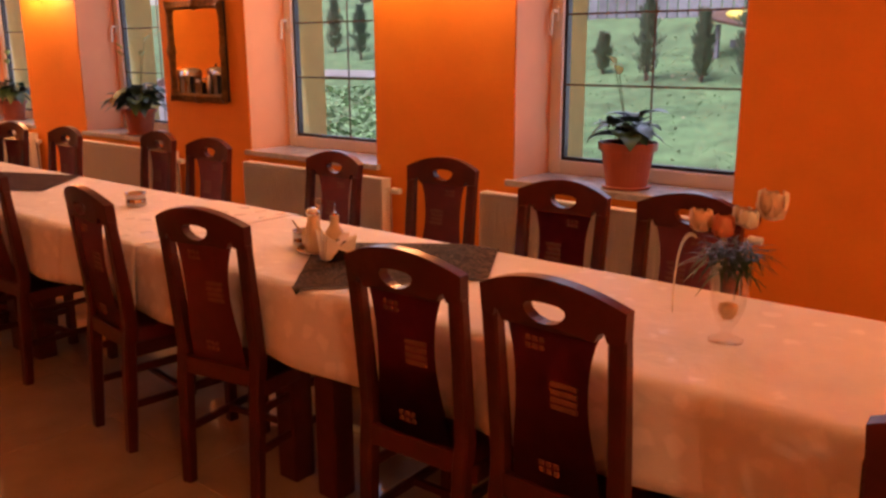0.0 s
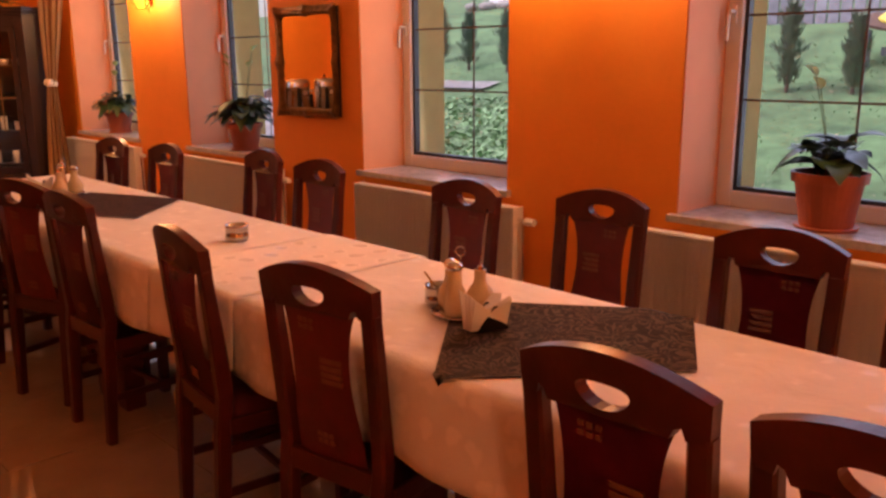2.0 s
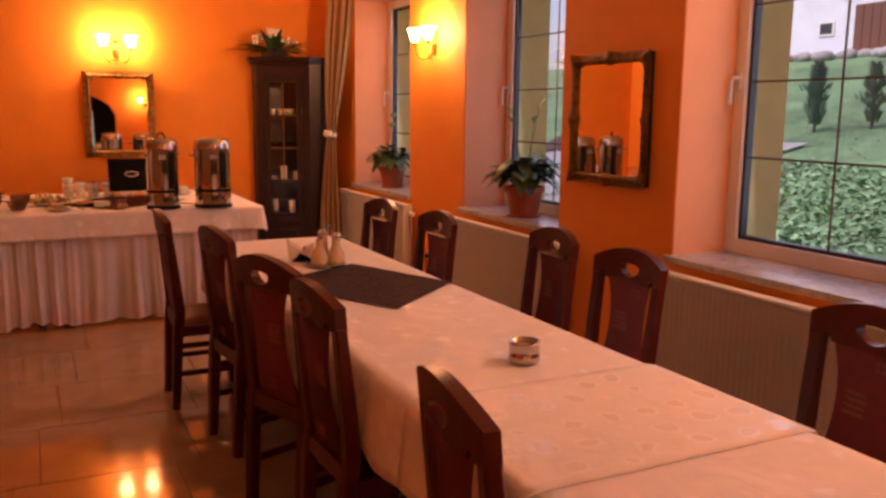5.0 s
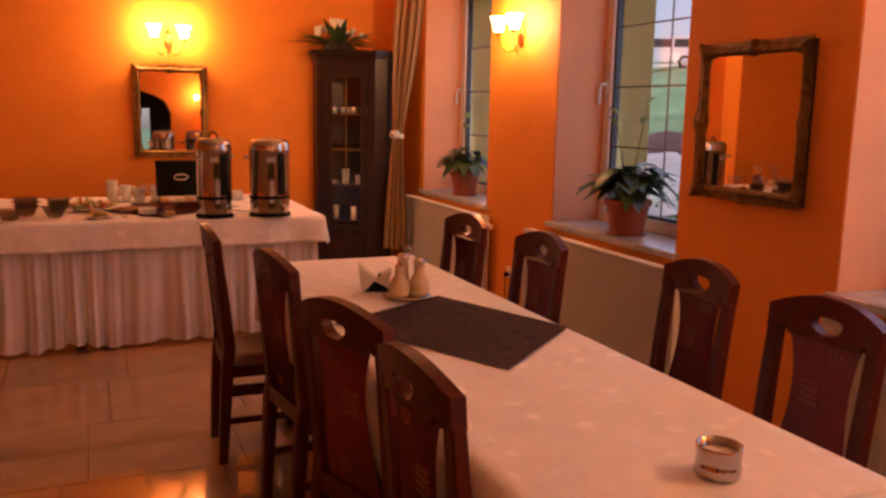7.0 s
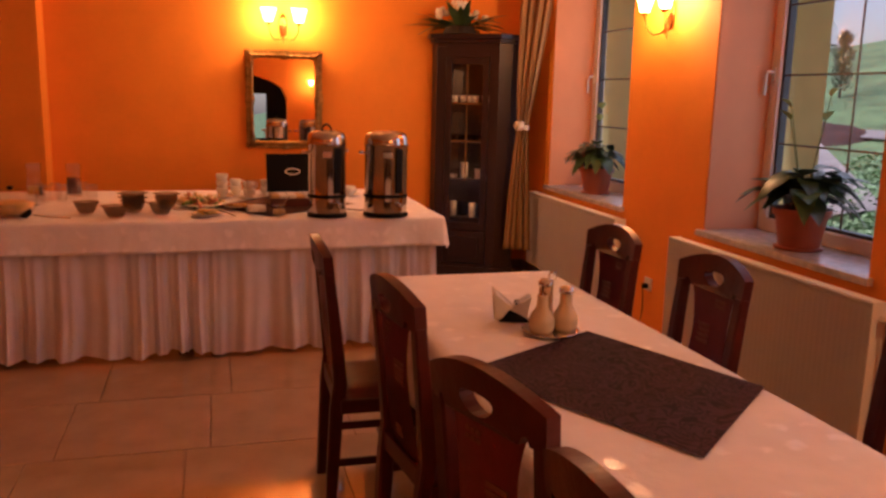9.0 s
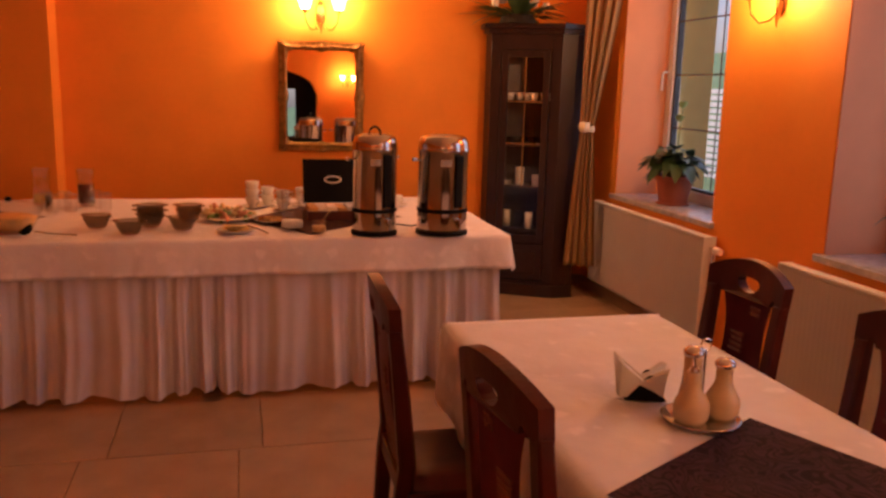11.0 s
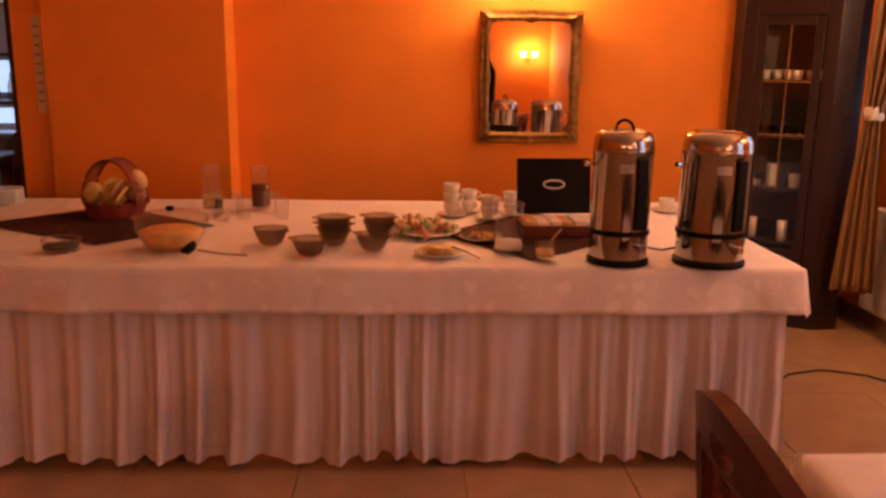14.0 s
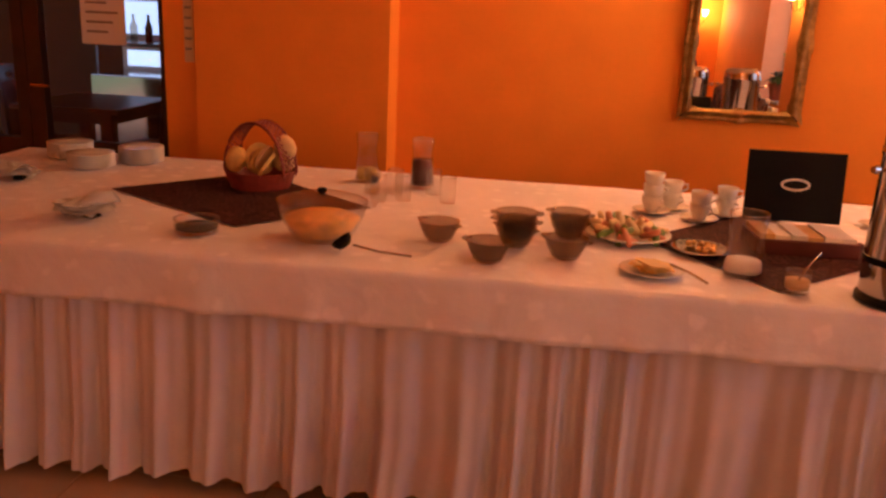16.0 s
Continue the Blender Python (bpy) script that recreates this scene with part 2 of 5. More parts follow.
WHITEWALL = mat("white_house_render", (0.72, 0.72, 0.74), 0.85, vary=0.08)
ROOF = mat("brown_roof", (0.12, 0.07, 0.05), 0.8, vary=0.3)
DARKWIN = mat("dark_window_glass", (0.03, 0.035, 0.04), 0.08, vary=0.1)
DOORBROWN = mat("brown_gate", (0.16, 0.06, 0.03), 0.6, vary=0.2)
STONE = mat("grey_stone", (0.28, 0.26, 0.24), 0.9, vary=0.3, scale=4, bump=0.8)
PLANKS = mat("weathered_plank", (0.20, 0.20, 0.23), 0.8, vary=0.3, scale=8, random_by=0.2)
YELLOWSHEET = mat("yellow_tarpaulin", (0.80, 0.66, 0.12), 0.5, vary=0.1)
CARWHITE = mat("white_car_paint", (0.75, 0.76, 0.78), 0.2, vary=0.03, coat=0.6)
MOUND = mat("dark_earth", (0.05, 0.022, 0.018), 0.9, vary=0.4, scale=8, bump=0.8, bump_scale=25)
RUBBER = mat("tyre_rubber", (0.02, 0.02, 0.02), 0.8)
CURTAIN = stripe_mat("striped_gold_curtain", [(0.52, 0.29, 0.11), (0.72, 0.52, 0.27), (0.30, 0.13, 0.05), (0.66, 0.42, 0.18), (0.42, 0.20, 0.07)], 2)
ROSETTE = mat("cream_rosette", (0.75, 0.62, 0.45), 0.8, bump=0.4)
ORANGEFOOD = mat("orange_fruit_salad", (0.80, 0.44, 0.11), 0.4, vary=0.3, scale=40, bump=0.6)
YELLOWFOOD = mat("yellow_cheese_slices", (0.75, 0.52, 0.15), 0.5, vary=0.2, scale=40, bump=0.4)
BREAD = mat("bread_crust", (0.62, 0.40, 0.17), 0.7, vary=0.2, scale=25, bump=0.4)
WICKER = mat("red_wicker", (0.22, 0.035, 0.02), 0.5, vary=0.3, scale=40)
BERRY = mat("dark_red_drink", (0.10, 0.012, 0.008), 0.1)
JUICE = mat("yellow_juice", (0.72, 0.48, 0.10), 0.2)
SUGAR = mat("white_sugar", (0.82, 0.80, 0.76), 0.9, bump=0.4, bump_scale=400)
SALAD = [mat("meat_slice", (0.60, 0.26, 0.16), 0.5, vary=0.2), mat("pale_cheese", (0.75, 0.60, 0.34), 0.5), mat("salad_leaf", (0.14, 0.22, 0.05), 0.5)]
ROSE = [mat("cream_rose", (0.80, 0.58, 0.38), 0.7), mat("salmon_rose", (0.75, 0.28, 0.12), 0.7), mat("white_flower", (0.82, 0.76, 0.66), 0.7)]
BOXRED = mat("dark_red_box", (0.10, 0.02, 0.015), 0.4, vary=0.15)
DARKDOOR = mat("dark_door_wood", (0.035, 0.012, 0.008), 0.35, vary=0.25, scale=12)
# base colour darkened, so that the side rooms' low light sits in the walls
DIMMED_WALL = mat("wall_darkened_for_dimness", (0.12, 0.07, 0.04), 0.8)


# ---- mesh helpers ----
def finish(bm, name, material, smooth=False, parent=None, label=""):
    bmesh.ops.recalc_face_normals(bm, faces=bm.faces)
    me = bpy.data.meshes.new(name)
    bm.to_mesh(me)
    bm.free()
    me.materials.append(material)
    if smooth:
        for p in me.polygons:
            p.use_smooth = True
    ob = new(name, me)
    if parent:
        ob.parent = parent
    if label:
        ob["label"] = label
    return ob


def part(name, bm, material, parent, label="", smooth=False):
    return finish(bm, name, material, smooth, parent, label)


def thing(name, label, category, m=None, group=""):
    ob = new(name)
    ob.empty_display_size = 0.1
    if m is not None:
        ob.matrix_world = m
    return tagged(ob, label, category, group)


def box(x0, x1, y0, y1, z0, z1, bevel=0.0, bm=None):
    bm = bm or bmesh.new()
    made = bmesh.ops.create_cube(bm, size=1.0, matrix=Matrix.LocRotScale(((x0 + x1) / 2, (y0 + y1) / 2, (z0 + z1) / 2), None, (x1 - x0, y1 - y0, z1 - z0)))
    if bevel:
        edges = {e for v in made["verts"] for e in v.link_edges}
        bmesh.ops.bevel(bm, geom=list(edges), offset=bevel, segments=2, affect="EDGES", profile=0.6)
    return bm


def lathe(profile, segments=24, bm=None, at=(0, 0, 0)):
    """Revolves (radius, z) pairs round z."""
    bm = bm or bmesh.new()
    rings = []
    for r, z in profile:
        if r < 1e-5:
            rings.append([bm.verts.new((at[0], at[1], at[2] + z))])
        else:
            rings.append([bm.verts.new((at[0] + r * math.cos(2 * math.pi * i / segments), at[1] + r * math.sin(2 * math.pi * i / segments), at[2] + z)) for i in range(segments)])
    for a, b in zip(rings, rings[1:]):
        for i in range(segments):
            j = (i + 1) % segments
            if len(a) == 1 and len(b) > 1:
                bm.faces.new((a[0], b[i], b[j]))
            elif len(b) == 1 and len(a) > 1:
                bm.faces.new((a[i], a[j], b[0]))
            elif len(a) > 1:
                bm.faces.new((a[i], a[j], b[j], b[i]))
    return bm


def tube(points, radius, segments=8, bm=None):
    """A round bar along points; radius is a number or one per point."""
    bm = bm or bmesh.new()
    pts = [Vector(p) for p in points]
    rads = radius if isinstance(radius, (list, tuple)) else [radius] * len(pts)
    rings = []
    for i, p in enumerate(pts):
        d = (pts[min(i + 1, len(pts) - 1)] - pts[max(i - 1, 0)]).normalized()
        side = d.cross(Vector((0, 0, 1)) if abs(d.z) < 0.9 else Vector((1, 0, 0))).normalized()
        up = side.cross(d)
        rings.append([bm.verts.new(p + rads[i] * (math.cos(a) * side + math.sin(a) * up)) for a in (2 * math.pi * k / segments for k in range(segments))])
    for a, b in zip(rings, rings[1:]):
        for i in range(segments):
            bm.faces.new((a[i], a[(i + 1) % segments], b[(i + 1) % segments], b[i]))
    bm.faces.new(rings[0])
    bm.faces.new(rings[-1])
    return bm


def sheet(f, nu, nv, thick=0.0, bm=None, uv=False):
    """A surface f(u, v) with u and v in 0..1, given thickness along its normals."""
    bm = bm or bmesh.new()
    grid = [[bm.verts.new(f(i / nu, j / nv)) for j in range(nv + 1)] for i in range(nu + 1)]
    faces = []
    layer = bm.loops.layers.uv.new("cloth") if uv else None
    for i in range(nu):
        for j in range(nv):
            fc = bm.faces.new((grid[i][j], grid[i + 1][j], grid[i + 1][j + 1], grid[i][j + 1]))
            faces.append(fc)
            if layer:
                for loop, (a, b) in zip(fc.loops, ((i, j), (i + 1, j), (i + 1, j + 1), (i, j + 1))):
                    loop[layer].uv = (a / nu, b / nv)
    if thick:
        bmesh.ops.solidify(bm, geom=faces, thickness=thick)
    return bm


def prism(outline, depth, holes=(), bm=None, bend=0.0):
    """An outline in x and z, with holes, made depth thick along y; bend curves it backwards towards its sides."""
    bm = bm or bmesh.new()
    edges = []
    for loop in (outline, *holes):
        vs = [bm.verts.new((x, 0, z)) for x, z in loop]
        edges += [bm.edges.new((vs[i], vs[(i + 1) % len(vs)])) for i in range(len(vs))]
    made = bmesh.ops.triangle_fill(bm, use_beauty=True, edges=edges)
    faces = [g for g in made["geom"] if isinstance(g, bmesh.types.BMFace)]
    out = bmesh.ops.extrude_face_region(bm, geom=faces)
    for v in out["geom"]:
        if isinstance(v, bmesh.types.BMVert):
            v.co.y += depth
    for v in bm.verts:
        v.co.y += bend * v.co.x ** 2
    return bm


def moved(bm, m):
    bmesh.ops.transform(bm, matrix=m, verts=bm.verts)
    return bm


def structure(name, bm, material, label):
    return tagged(finish(bm, name, material), label, name.split("_")[0], kind="structure")


# ---- the room ----
WY = 3.71            # window wall, inner face
WX = -9.74           # buffet wall, inner face
EX = 1.9             # end wall behind the start
SY = -3.3            # wall opposite the windows
TOP = 2.95
WIN = [(-2.62, -1.45), (-4.79, -3.60), (-6.99, -5.77), (-9.22, -7.94)]
WZ0, WZ1 = 0.79, 2.50
OUT = 4.40           # outer face of the window wall
FR = 4.05            # inner face of the window frames

structure("floor", box(-14.2, 6.2, -6.2, WY + 0.2, -0.25, -0.006), GROUT, "brown grout bed beneath large polished tiles")
structure("ceiling", box(-10.2, EX + 0.3, SY - 0.3, OUT, TOP, TOP + 0.25), CEIL, "cream painted plain ceiling")


def window_wall():
    bm = bmesh.new()
    edges = [WX - 0.3] + sorted(v for w in WIN for v in w) + [EX + 0.3]
    for a, b in zip(edges[0::2], edges[1::2]):
        box(a, b, WY, FR + 0.09, -0.25, TOP, bm=bm)
    for a, b in WIN:
        box(a, b, WY, FR + 0.09, -0.25, WZ0 - 0.03, bm=bm)
        box(a, b, WY, FR + 0.09, WZ1, TOP, bm=bm)
    structure("wall_north", bm, ORANGE, "orange painted wall with four deep windows")
    bm = bmesh.new()
    for a, b in zip(edges[0::2], edges[1::2]):
        box(a + (0.0 if a == edges[0] else -0.02), b + (0.0 if b == edges[-1] else 0.02), FR + 0.092, OUT, -0.6, TOP + 0.3, bm=bm)
    for a, b in WIN:
        box(a - 0.02, b + 0.02, FR + 0.092, OUT, -0.6, WZ0 - 0.03, bm=bm)
        box(a - 0.02, b + 0.02, FR + 0.092, OUT, WZ1, TOP + 0.3, bm=bm)
    structure("wall_outside", bm, YELLOW, "pale yellow rendered outer wall with deep openings")


window_wall()
for a, b in WIN:
    bm = bmesh.new()
    box(a, a + 0.006, WY + 0.004, FR, WZ0, WZ1, bm=bm)
    box(b - 0.006, b, WY + 0.004, FR, WZ0, WZ1, bm=bm)
    box(a + 0.006, b - 0.006, WY + 0.004, FR, WZ1 - 0.006, WZ1, bm=bm)
    structure("trim_reveal", bm, PEACH, "painted window reveal, peach from orange bounce put into its colour")

bm = bmesh.new()
box(WX - 0.3, WX, -0.05, OUT, -0.25, TOP, bm=bm)
box(WX - 0.3, WX + 0.25, -1.03, -0.05, -0.25, TOP, bm=bm)
box(WX - 0.3, WX + 0.21, -1.21, -1.03, -0.25, TOP, bm=bm)
box(WX - 0.3, WX + 0.21, -3.0, -1.21, 2.12, TOP, bm=bm)
box(WX - 0.3, WX + 0.21, SY - 0.3, -3.0, -0.25, TOP, bm=bm)
structure("wall_west", bm, ORANGE, "orange painted wall with a stepped pier and a doorway")
structure("wall_south", box(WX, EX, SY - 0.3, SY, -0.25, TOP), ORANGE, "plain orange painted wall")


def east_wall():
    """The end wall, with an arched opening into a dimmer room."""
    y0, y1, spring, crown = 0.30, 2.66, 1.72, 2.25
    bm = bmesh.new()
    box(EX, EX + 0.3, SY - 0.3, y0, -0.25, TOP, bm=bm)
    box(EX, EX + 0.3, y1, OUT, -0.25, TOP, bm=bm)
    n = 20
    for i in range(n):
        a, b = y0 + (y1 - y0) * i / n, y0 + (y1 - y0) * (i + 1) / n
        z = [spring + (crown - spring) * math.sqrt(max(0.0, 1 - ((2 * (v - y0) / (y1 - y0)) - 1) ** 2)) for v in (a, b)]
        vs = [bm.verts.new(p) for p in ((EX, a, z[0]), (EX, b, z[1]), (EX, b, TOP), (EX, a, TOP), (EX + 0.3, a, z[0]), (EX + 0.3, b, z[1]), (EX + 0.3, b, TOP), (EX + 0.3, a, TOP))]
        for f in ((0, 1, 2, 3), (4, 5, 6, 7), (0, 1, 5, 4), (3, 2, 6, 7)):
            bm.faces.new([vs[k] for k in f])
    structure("wall_east", bm, ORANGE, "orange painted end wall with an arched opening")
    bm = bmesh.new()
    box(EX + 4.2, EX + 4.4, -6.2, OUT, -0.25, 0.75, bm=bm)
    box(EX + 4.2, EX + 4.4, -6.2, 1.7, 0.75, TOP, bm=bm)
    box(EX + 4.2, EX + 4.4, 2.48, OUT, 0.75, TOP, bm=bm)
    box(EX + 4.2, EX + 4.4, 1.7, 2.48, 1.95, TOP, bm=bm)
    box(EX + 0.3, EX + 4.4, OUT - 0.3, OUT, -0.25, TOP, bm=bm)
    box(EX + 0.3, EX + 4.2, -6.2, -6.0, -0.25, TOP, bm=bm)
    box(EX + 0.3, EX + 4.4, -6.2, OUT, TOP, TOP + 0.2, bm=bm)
    structure("wall_next_room", bm, DIMMED_WALL, "brownish walls of the room beyond the arch, dimness put into their colour")


east_wall()
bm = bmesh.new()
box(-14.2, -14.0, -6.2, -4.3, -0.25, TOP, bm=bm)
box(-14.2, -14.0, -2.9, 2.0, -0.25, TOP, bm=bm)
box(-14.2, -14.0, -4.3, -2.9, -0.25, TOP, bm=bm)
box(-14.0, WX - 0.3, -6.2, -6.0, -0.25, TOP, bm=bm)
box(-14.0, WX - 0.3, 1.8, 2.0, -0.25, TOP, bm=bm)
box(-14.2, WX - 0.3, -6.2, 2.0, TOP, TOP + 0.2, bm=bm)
structure("wall_corridor", bm, DIMMED_WALL, "corridor walls behind the glazed door, dimness put into their colour")

# dark skirting along the walls
bm = bmesh.new()
box(WX + 0.012, EX, WY - 0.012, WY, 0.0, 0.08, bm=bm)
structure("baseboard_north", bm, SKIRT, "dark tile skirting along the window wall")
structure("baseboard_west", box(WX, WX + 0.012, -0.05, WY, 0.0, 0.08), SKIRT, "dark tile skirting along the buffet wall")


# ---- windows ----
def window(i, a, b):
    w = thing(f"window_{i}", "white plastic window with brown glazing bars and grey sill", "window")
    w["kind"] = "structure"
    f = 0.075
    bm = bmesh.new()
    for q in ((a, a + f, WZ0, WZ1), (b - f, b, WZ0, WZ1), (a + f, b - f, WZ0, WZ0 + f), (a + f, b - f, WZ1 - f, WZ1)):
        box(q[0], q[1], FR, FR + 0.075, q[2], q[3], 0.008, bm)
    part("window_frame", bm, PVC, w)
    g = 0.018
    bm = bmesh.new()
    for q in ((a + f, a + f + g, WZ0 + f, WZ1 - f), (b - f - g, b - f, WZ0 + f, WZ1 - f), (a + f + g, b - f - g, WZ0 + f, WZ0 + f + g), (a + f + g, b - f - g, WZ1 - f - g, WZ1 - f)):
        box(q[0], q[1], FR + 0.02, FR + 0.06, q[2], q[3], bm=bm)
    part("gasket", bm, GASKET, w, "dark rubber gasket")
    x0, x1, z0, z1 = a + f + g, b - f - g, WZ0 + f + g, WZ1 - f - g
    pane = part("pane", box(x0, x1, FR + 0.036, FR + 0.042, z0, z1), PANE, w, "clear double glazing")
    pane.visible_shadow = False
    for z in (1.272, 1.637, 2.0):
        part("glazing_bar", box(x0, x1, FR + 0.028, FR + 0.034, z - 0.005, z + 0.005), BAR, w)
    part("glazing_bar", box((x0 + x1) / 2 - 0.005, (x0 + x1) / 2 + 0.005, FR + 0.0285, FR + 0.0335, z0, z1), BAR, w)
    part("window_sill", box(a - 0.03, b + 0.03, WY - 0.035, WY, WZ0 - 0.03, WZ0 + 0.004, 0.006), SILL, w, "grey marble sill")
    part("window_sill", box(a + 0.001, b - 0.001, WY, FR, WZ0 - 0.03, WZ0 + 0.004), SILL, w, "grey marble sill")
    part("outer_sill", box(a - 0.02, b + 0.02, FR + 0.076, OUT + 0.04, WZ0 - 0.03, WZ0 + 0.012), CONCRETE, w)
    h = part("handle", box(a + 0.025, a + 0.05, FR - 0.012, FR, 1.60, 1.68, 0.004), PVC, w, "white window handle")
    part("lever", tube([(a + 0.037, FR - 0.012, 1.655), (a + 0.037, FR - 0.045, 1.655), (a + 0.034, FR - 0.05, 1.63), (a + 0.03, FR - 0.05, 1.53)], 0.009), PVC, h)


for i, (a, b) in enumerate(WIN):
    window(i + 1, a, b)


# ---- radiators ----
def radiator(a, b, ribbed, label):
    r = thing("radiator", label, "radiator", group="radiators under the windows")
    y0, y1, z0, z1 = WY - 0.115, WY - 0.03, 0.14, 0.72
    n = int((b - a) / 0.034)

    def front(u, v):
        x = a + (b - a) * u
        d = (0.002 if ribbed else 0.0006) * math.cos(2 * math.pi * n * u)
        edge = min(1.0, min(v, 1 - v) * 20)
        return (x, y0 + 0.006 + d * edge, z0 + (z1 - z0) * v)
    part("front_panel", sheet(front, n * 6, 24, 0.004), RAD, r, smooth=True)
    bm = bmesh.new()
    box(a, b, y0 + 0.016, y1 - 0.016, z1 - 0.004, z1 + 0.008, 0.003, bm)
    box(a - 0.006, a, y0 + 0.006, y1, z0, z1 + 0.008, 0.002, bm)
    box(b, b + 0.006, y0 + 0.006, y1, z0, z1 + 0.008, 0.002, bm)
    part("casing", bm, RAD, r)
    part("back_panel", box(a, b, y1 - 0.014, y1, z0, z1 - 0.006), RAD, r)
    valve = part("valve", tube([(b + 0.006, y0 + 0.05, z1 - 0.06), (b + 0.05, y0 + 0.05, z1 - 0.06)], 0.012), CHROME, r, "chrome thermostatic valve")
    part("valve_head", tube([(b + 0.05, y0 + 0.05, z1 - 0.06), (b + 0.06, y0 + 0.05, z1 - 0.06), (b + 0.11, y0 + 0.05, z1 - 0.06)], [0.016, 0.021, 0.018], 12), RAD, valve)
    part("pipe", tube([(b + 0.035, y0 + 0.05, z1 - 0.06), (b + 0.035, y0 + 0.055, 0.4), (b + 0.035, y0 + 0.06, 0.0)], 0.008), CHROME, r)
    for x in (a + 0.15, b - 0.15):
        part("bracket", box(x, x + 0.03, y1 - 0.002, WY, z0 + 0.1, z1 - 0.1), RAD, r)


radiator(-2.75, -1.40, True, "white ribbed steel radiator under a window")
radiator(-4.74, -3.47, True, "white ribbed steel radiator under a window")
radiator(-7.15, -5.62, False, "white flat panel radiator under a window")
radiator(-9.36, -7.83, False, "white flat panel radiator under a window")


# ---- wall mirrors and sconces ----
def mirror(m, w, h, material, label):
    """A framed mirror in its x-z plane, facing -y, its middle at the origin."""
    t = thing("wall_mirror", label, "mirror", m)
    f = 0.066
    for k, (sx, sz) in enumerate(((1, 0), (-1, 0), (0, 1), (0, -1))):
        n = 40
        length = (h if sx else w)

        def side(u, v, sx=sx, sz=sz, length=length):
            s = (u - 0.5) * (length - 2 * f * v * 0.98)
            prof = 0.018 + 0.02 * math.sin(math.pi * min(1, v * 1.15)) + 0.008 * math.cos(9 * v)
            orn = 0.0025 * math.cos(2 * math.pi * u * 14) * math.sin(math.pi * v) + 0.016 * math.exp(-((abs(u - 0.5) - 0.5) / 0.06) ** 2) + 0.012 * math.exp(-((u - 0.5) / 0.05) ** 2)
            out = 0.008 * math.exp(-((abs(u - 0.5) - 0.5) / 0.05) ** 2) * (1 - v) + 0.008 * math.exp(-((u - 0.5) / 0.06) ** 2) * (1 - v)
            across = ((w if sx else h) / 2 - f * v + out)
            return (sx * across + sz * s, -prof - orn, sz * across + sx * s)
        part("frame_side", sheet(side, n, 10, 0.004), material, t, smooth=True)
    part("backing", box(-w / 2 + 0.01, w / 2 - 0.01, -0.013, 0.0, -h / 2 + 0.01, h / 2 - 0.01), CABWOOD, t)
    part("mirror_glass", box(-w / 2 + f * 0.85, w / 2 - f * 0.85, -0.019, -0.0135, -h / 2 + f * 0.85, h / 2 - f * 0.85), MIRROR, t, "clear silvered mirror glass")


mirror(pose(-5.305, WY - 0.004, 1.446), 0.675, 0.695, BRONZE, "carved bronze-framed mirror on the orange wall")
mirror(pose(WX + 0.012, 1.658, 1.423, 0, 0, 90) @ pose(0, 0, 0, -1.0, 0, 0), 0.588, 0.752, GILT, "carved gilt-framed mirror above the buffet table")


def sconce(m, label):
    """A two-armed wall lamp, its wall plate at the origin, facing -y."""
    s = thing("wall_sconce", label, "lamp", m, "lit wall sconces")
    part("wall_plate", moved(lathe([(0, 0), (0.03, 0.002), (0.034, 0.01), (0.02, 0.018), (0, 0.022)], 20), pose(0, 0, 0.05, 90) @ Matrix.Diagonal((1, 2.6, 1, 1))), BRASS, s, smooth=True)
    part("centre_stem", tube([(0, -0.02, 0.14), (0, -0.035, 0.06), (0, -0.035, -0.05), (0, -0.03, -0.09)], [0.005, 0.008, 0.007, 0.002]), BRASS, s, smooth=True)
    for sx in (-1, 1):
        arm = part("arm", tube([(0, -0.03, 0.0), (sx * 0.03, -0.05, -0.055), (sx * 0.07, -0.085, -0.065), (sx * 0.105, -0.11, -0.02), (sx * 0.115, -0.12, 0.05)], 0.0055), BRASS, s, "thin brass arm", smooth=True)
        part("cup", lathe([(0, 0.045), (0.012, 0.047), (0.026, 0.06), (0.028, 0.068), (0, 0.068)], 16, at=(sx * 0.115, -0.12, 0)), BRASS, arm, smooth=True)
        sh = part("shade", lathe([(0.026, 0.07), (0.034, 0.09), (0.041, 0.12), (0.052, 0.15), (0.060, 0.165), (0.057, 0.165), (0.038, 0.12), (0.024, 0.074)], 20, at=(sx * 0.115, -0.12, 0)), SHADE, s, "glowing tulip glass shade", smooth=True)
        sh.visible_shadow = False
        bulb = new("bulb_light", bpy.data.lights.new("bulb_light", "POINT"))
        bulb.data.energy, bulb.data.color, bulb.data.shadow_soft_size = LAMP_WATTS, LAMP_COLOR, 0.035
        bulb.matrix_world = m @ pose(sx * 0.115, -0.12, 0.13)


sconce(pose(-7.47, WY, 1.93), "lit brass two-armed sconce on the orange pier")
sconce(pose(-3.11, WY, 1.98), "lit brass two-armed sconce on the orange pier")
sconce(pose(WX, 1.655, 1.94, 0, 0, 90), "lit brass two-armed sconce above the gilt mirror")
sconce(pose(EX, 3.28, 1.94, 0, 0, -90), "lit brass sconce beside the arch, one seen mirrored, one added as fill")
# unseen second sconce, added to throw warm light on the near chair backs
sconce(pose(EX, -0.6, 1.94, 0, 0, -90), "lit brass sconce beside the arch, one seen mirrored, one added as fill")

# wall socket with its plug
s = thing("wall_socket", "white double wall socket with a plug", "socket")
part("plate", box(-7.57, -7.49, WY - 0.012, WY, 0.32, 0.40, 0.004), PVC, s)
part("plug", box(-7.545, -7.515, WY - 0.045, WY - 0.012, 0.335, 0.365, 0.006), BLACK, s)


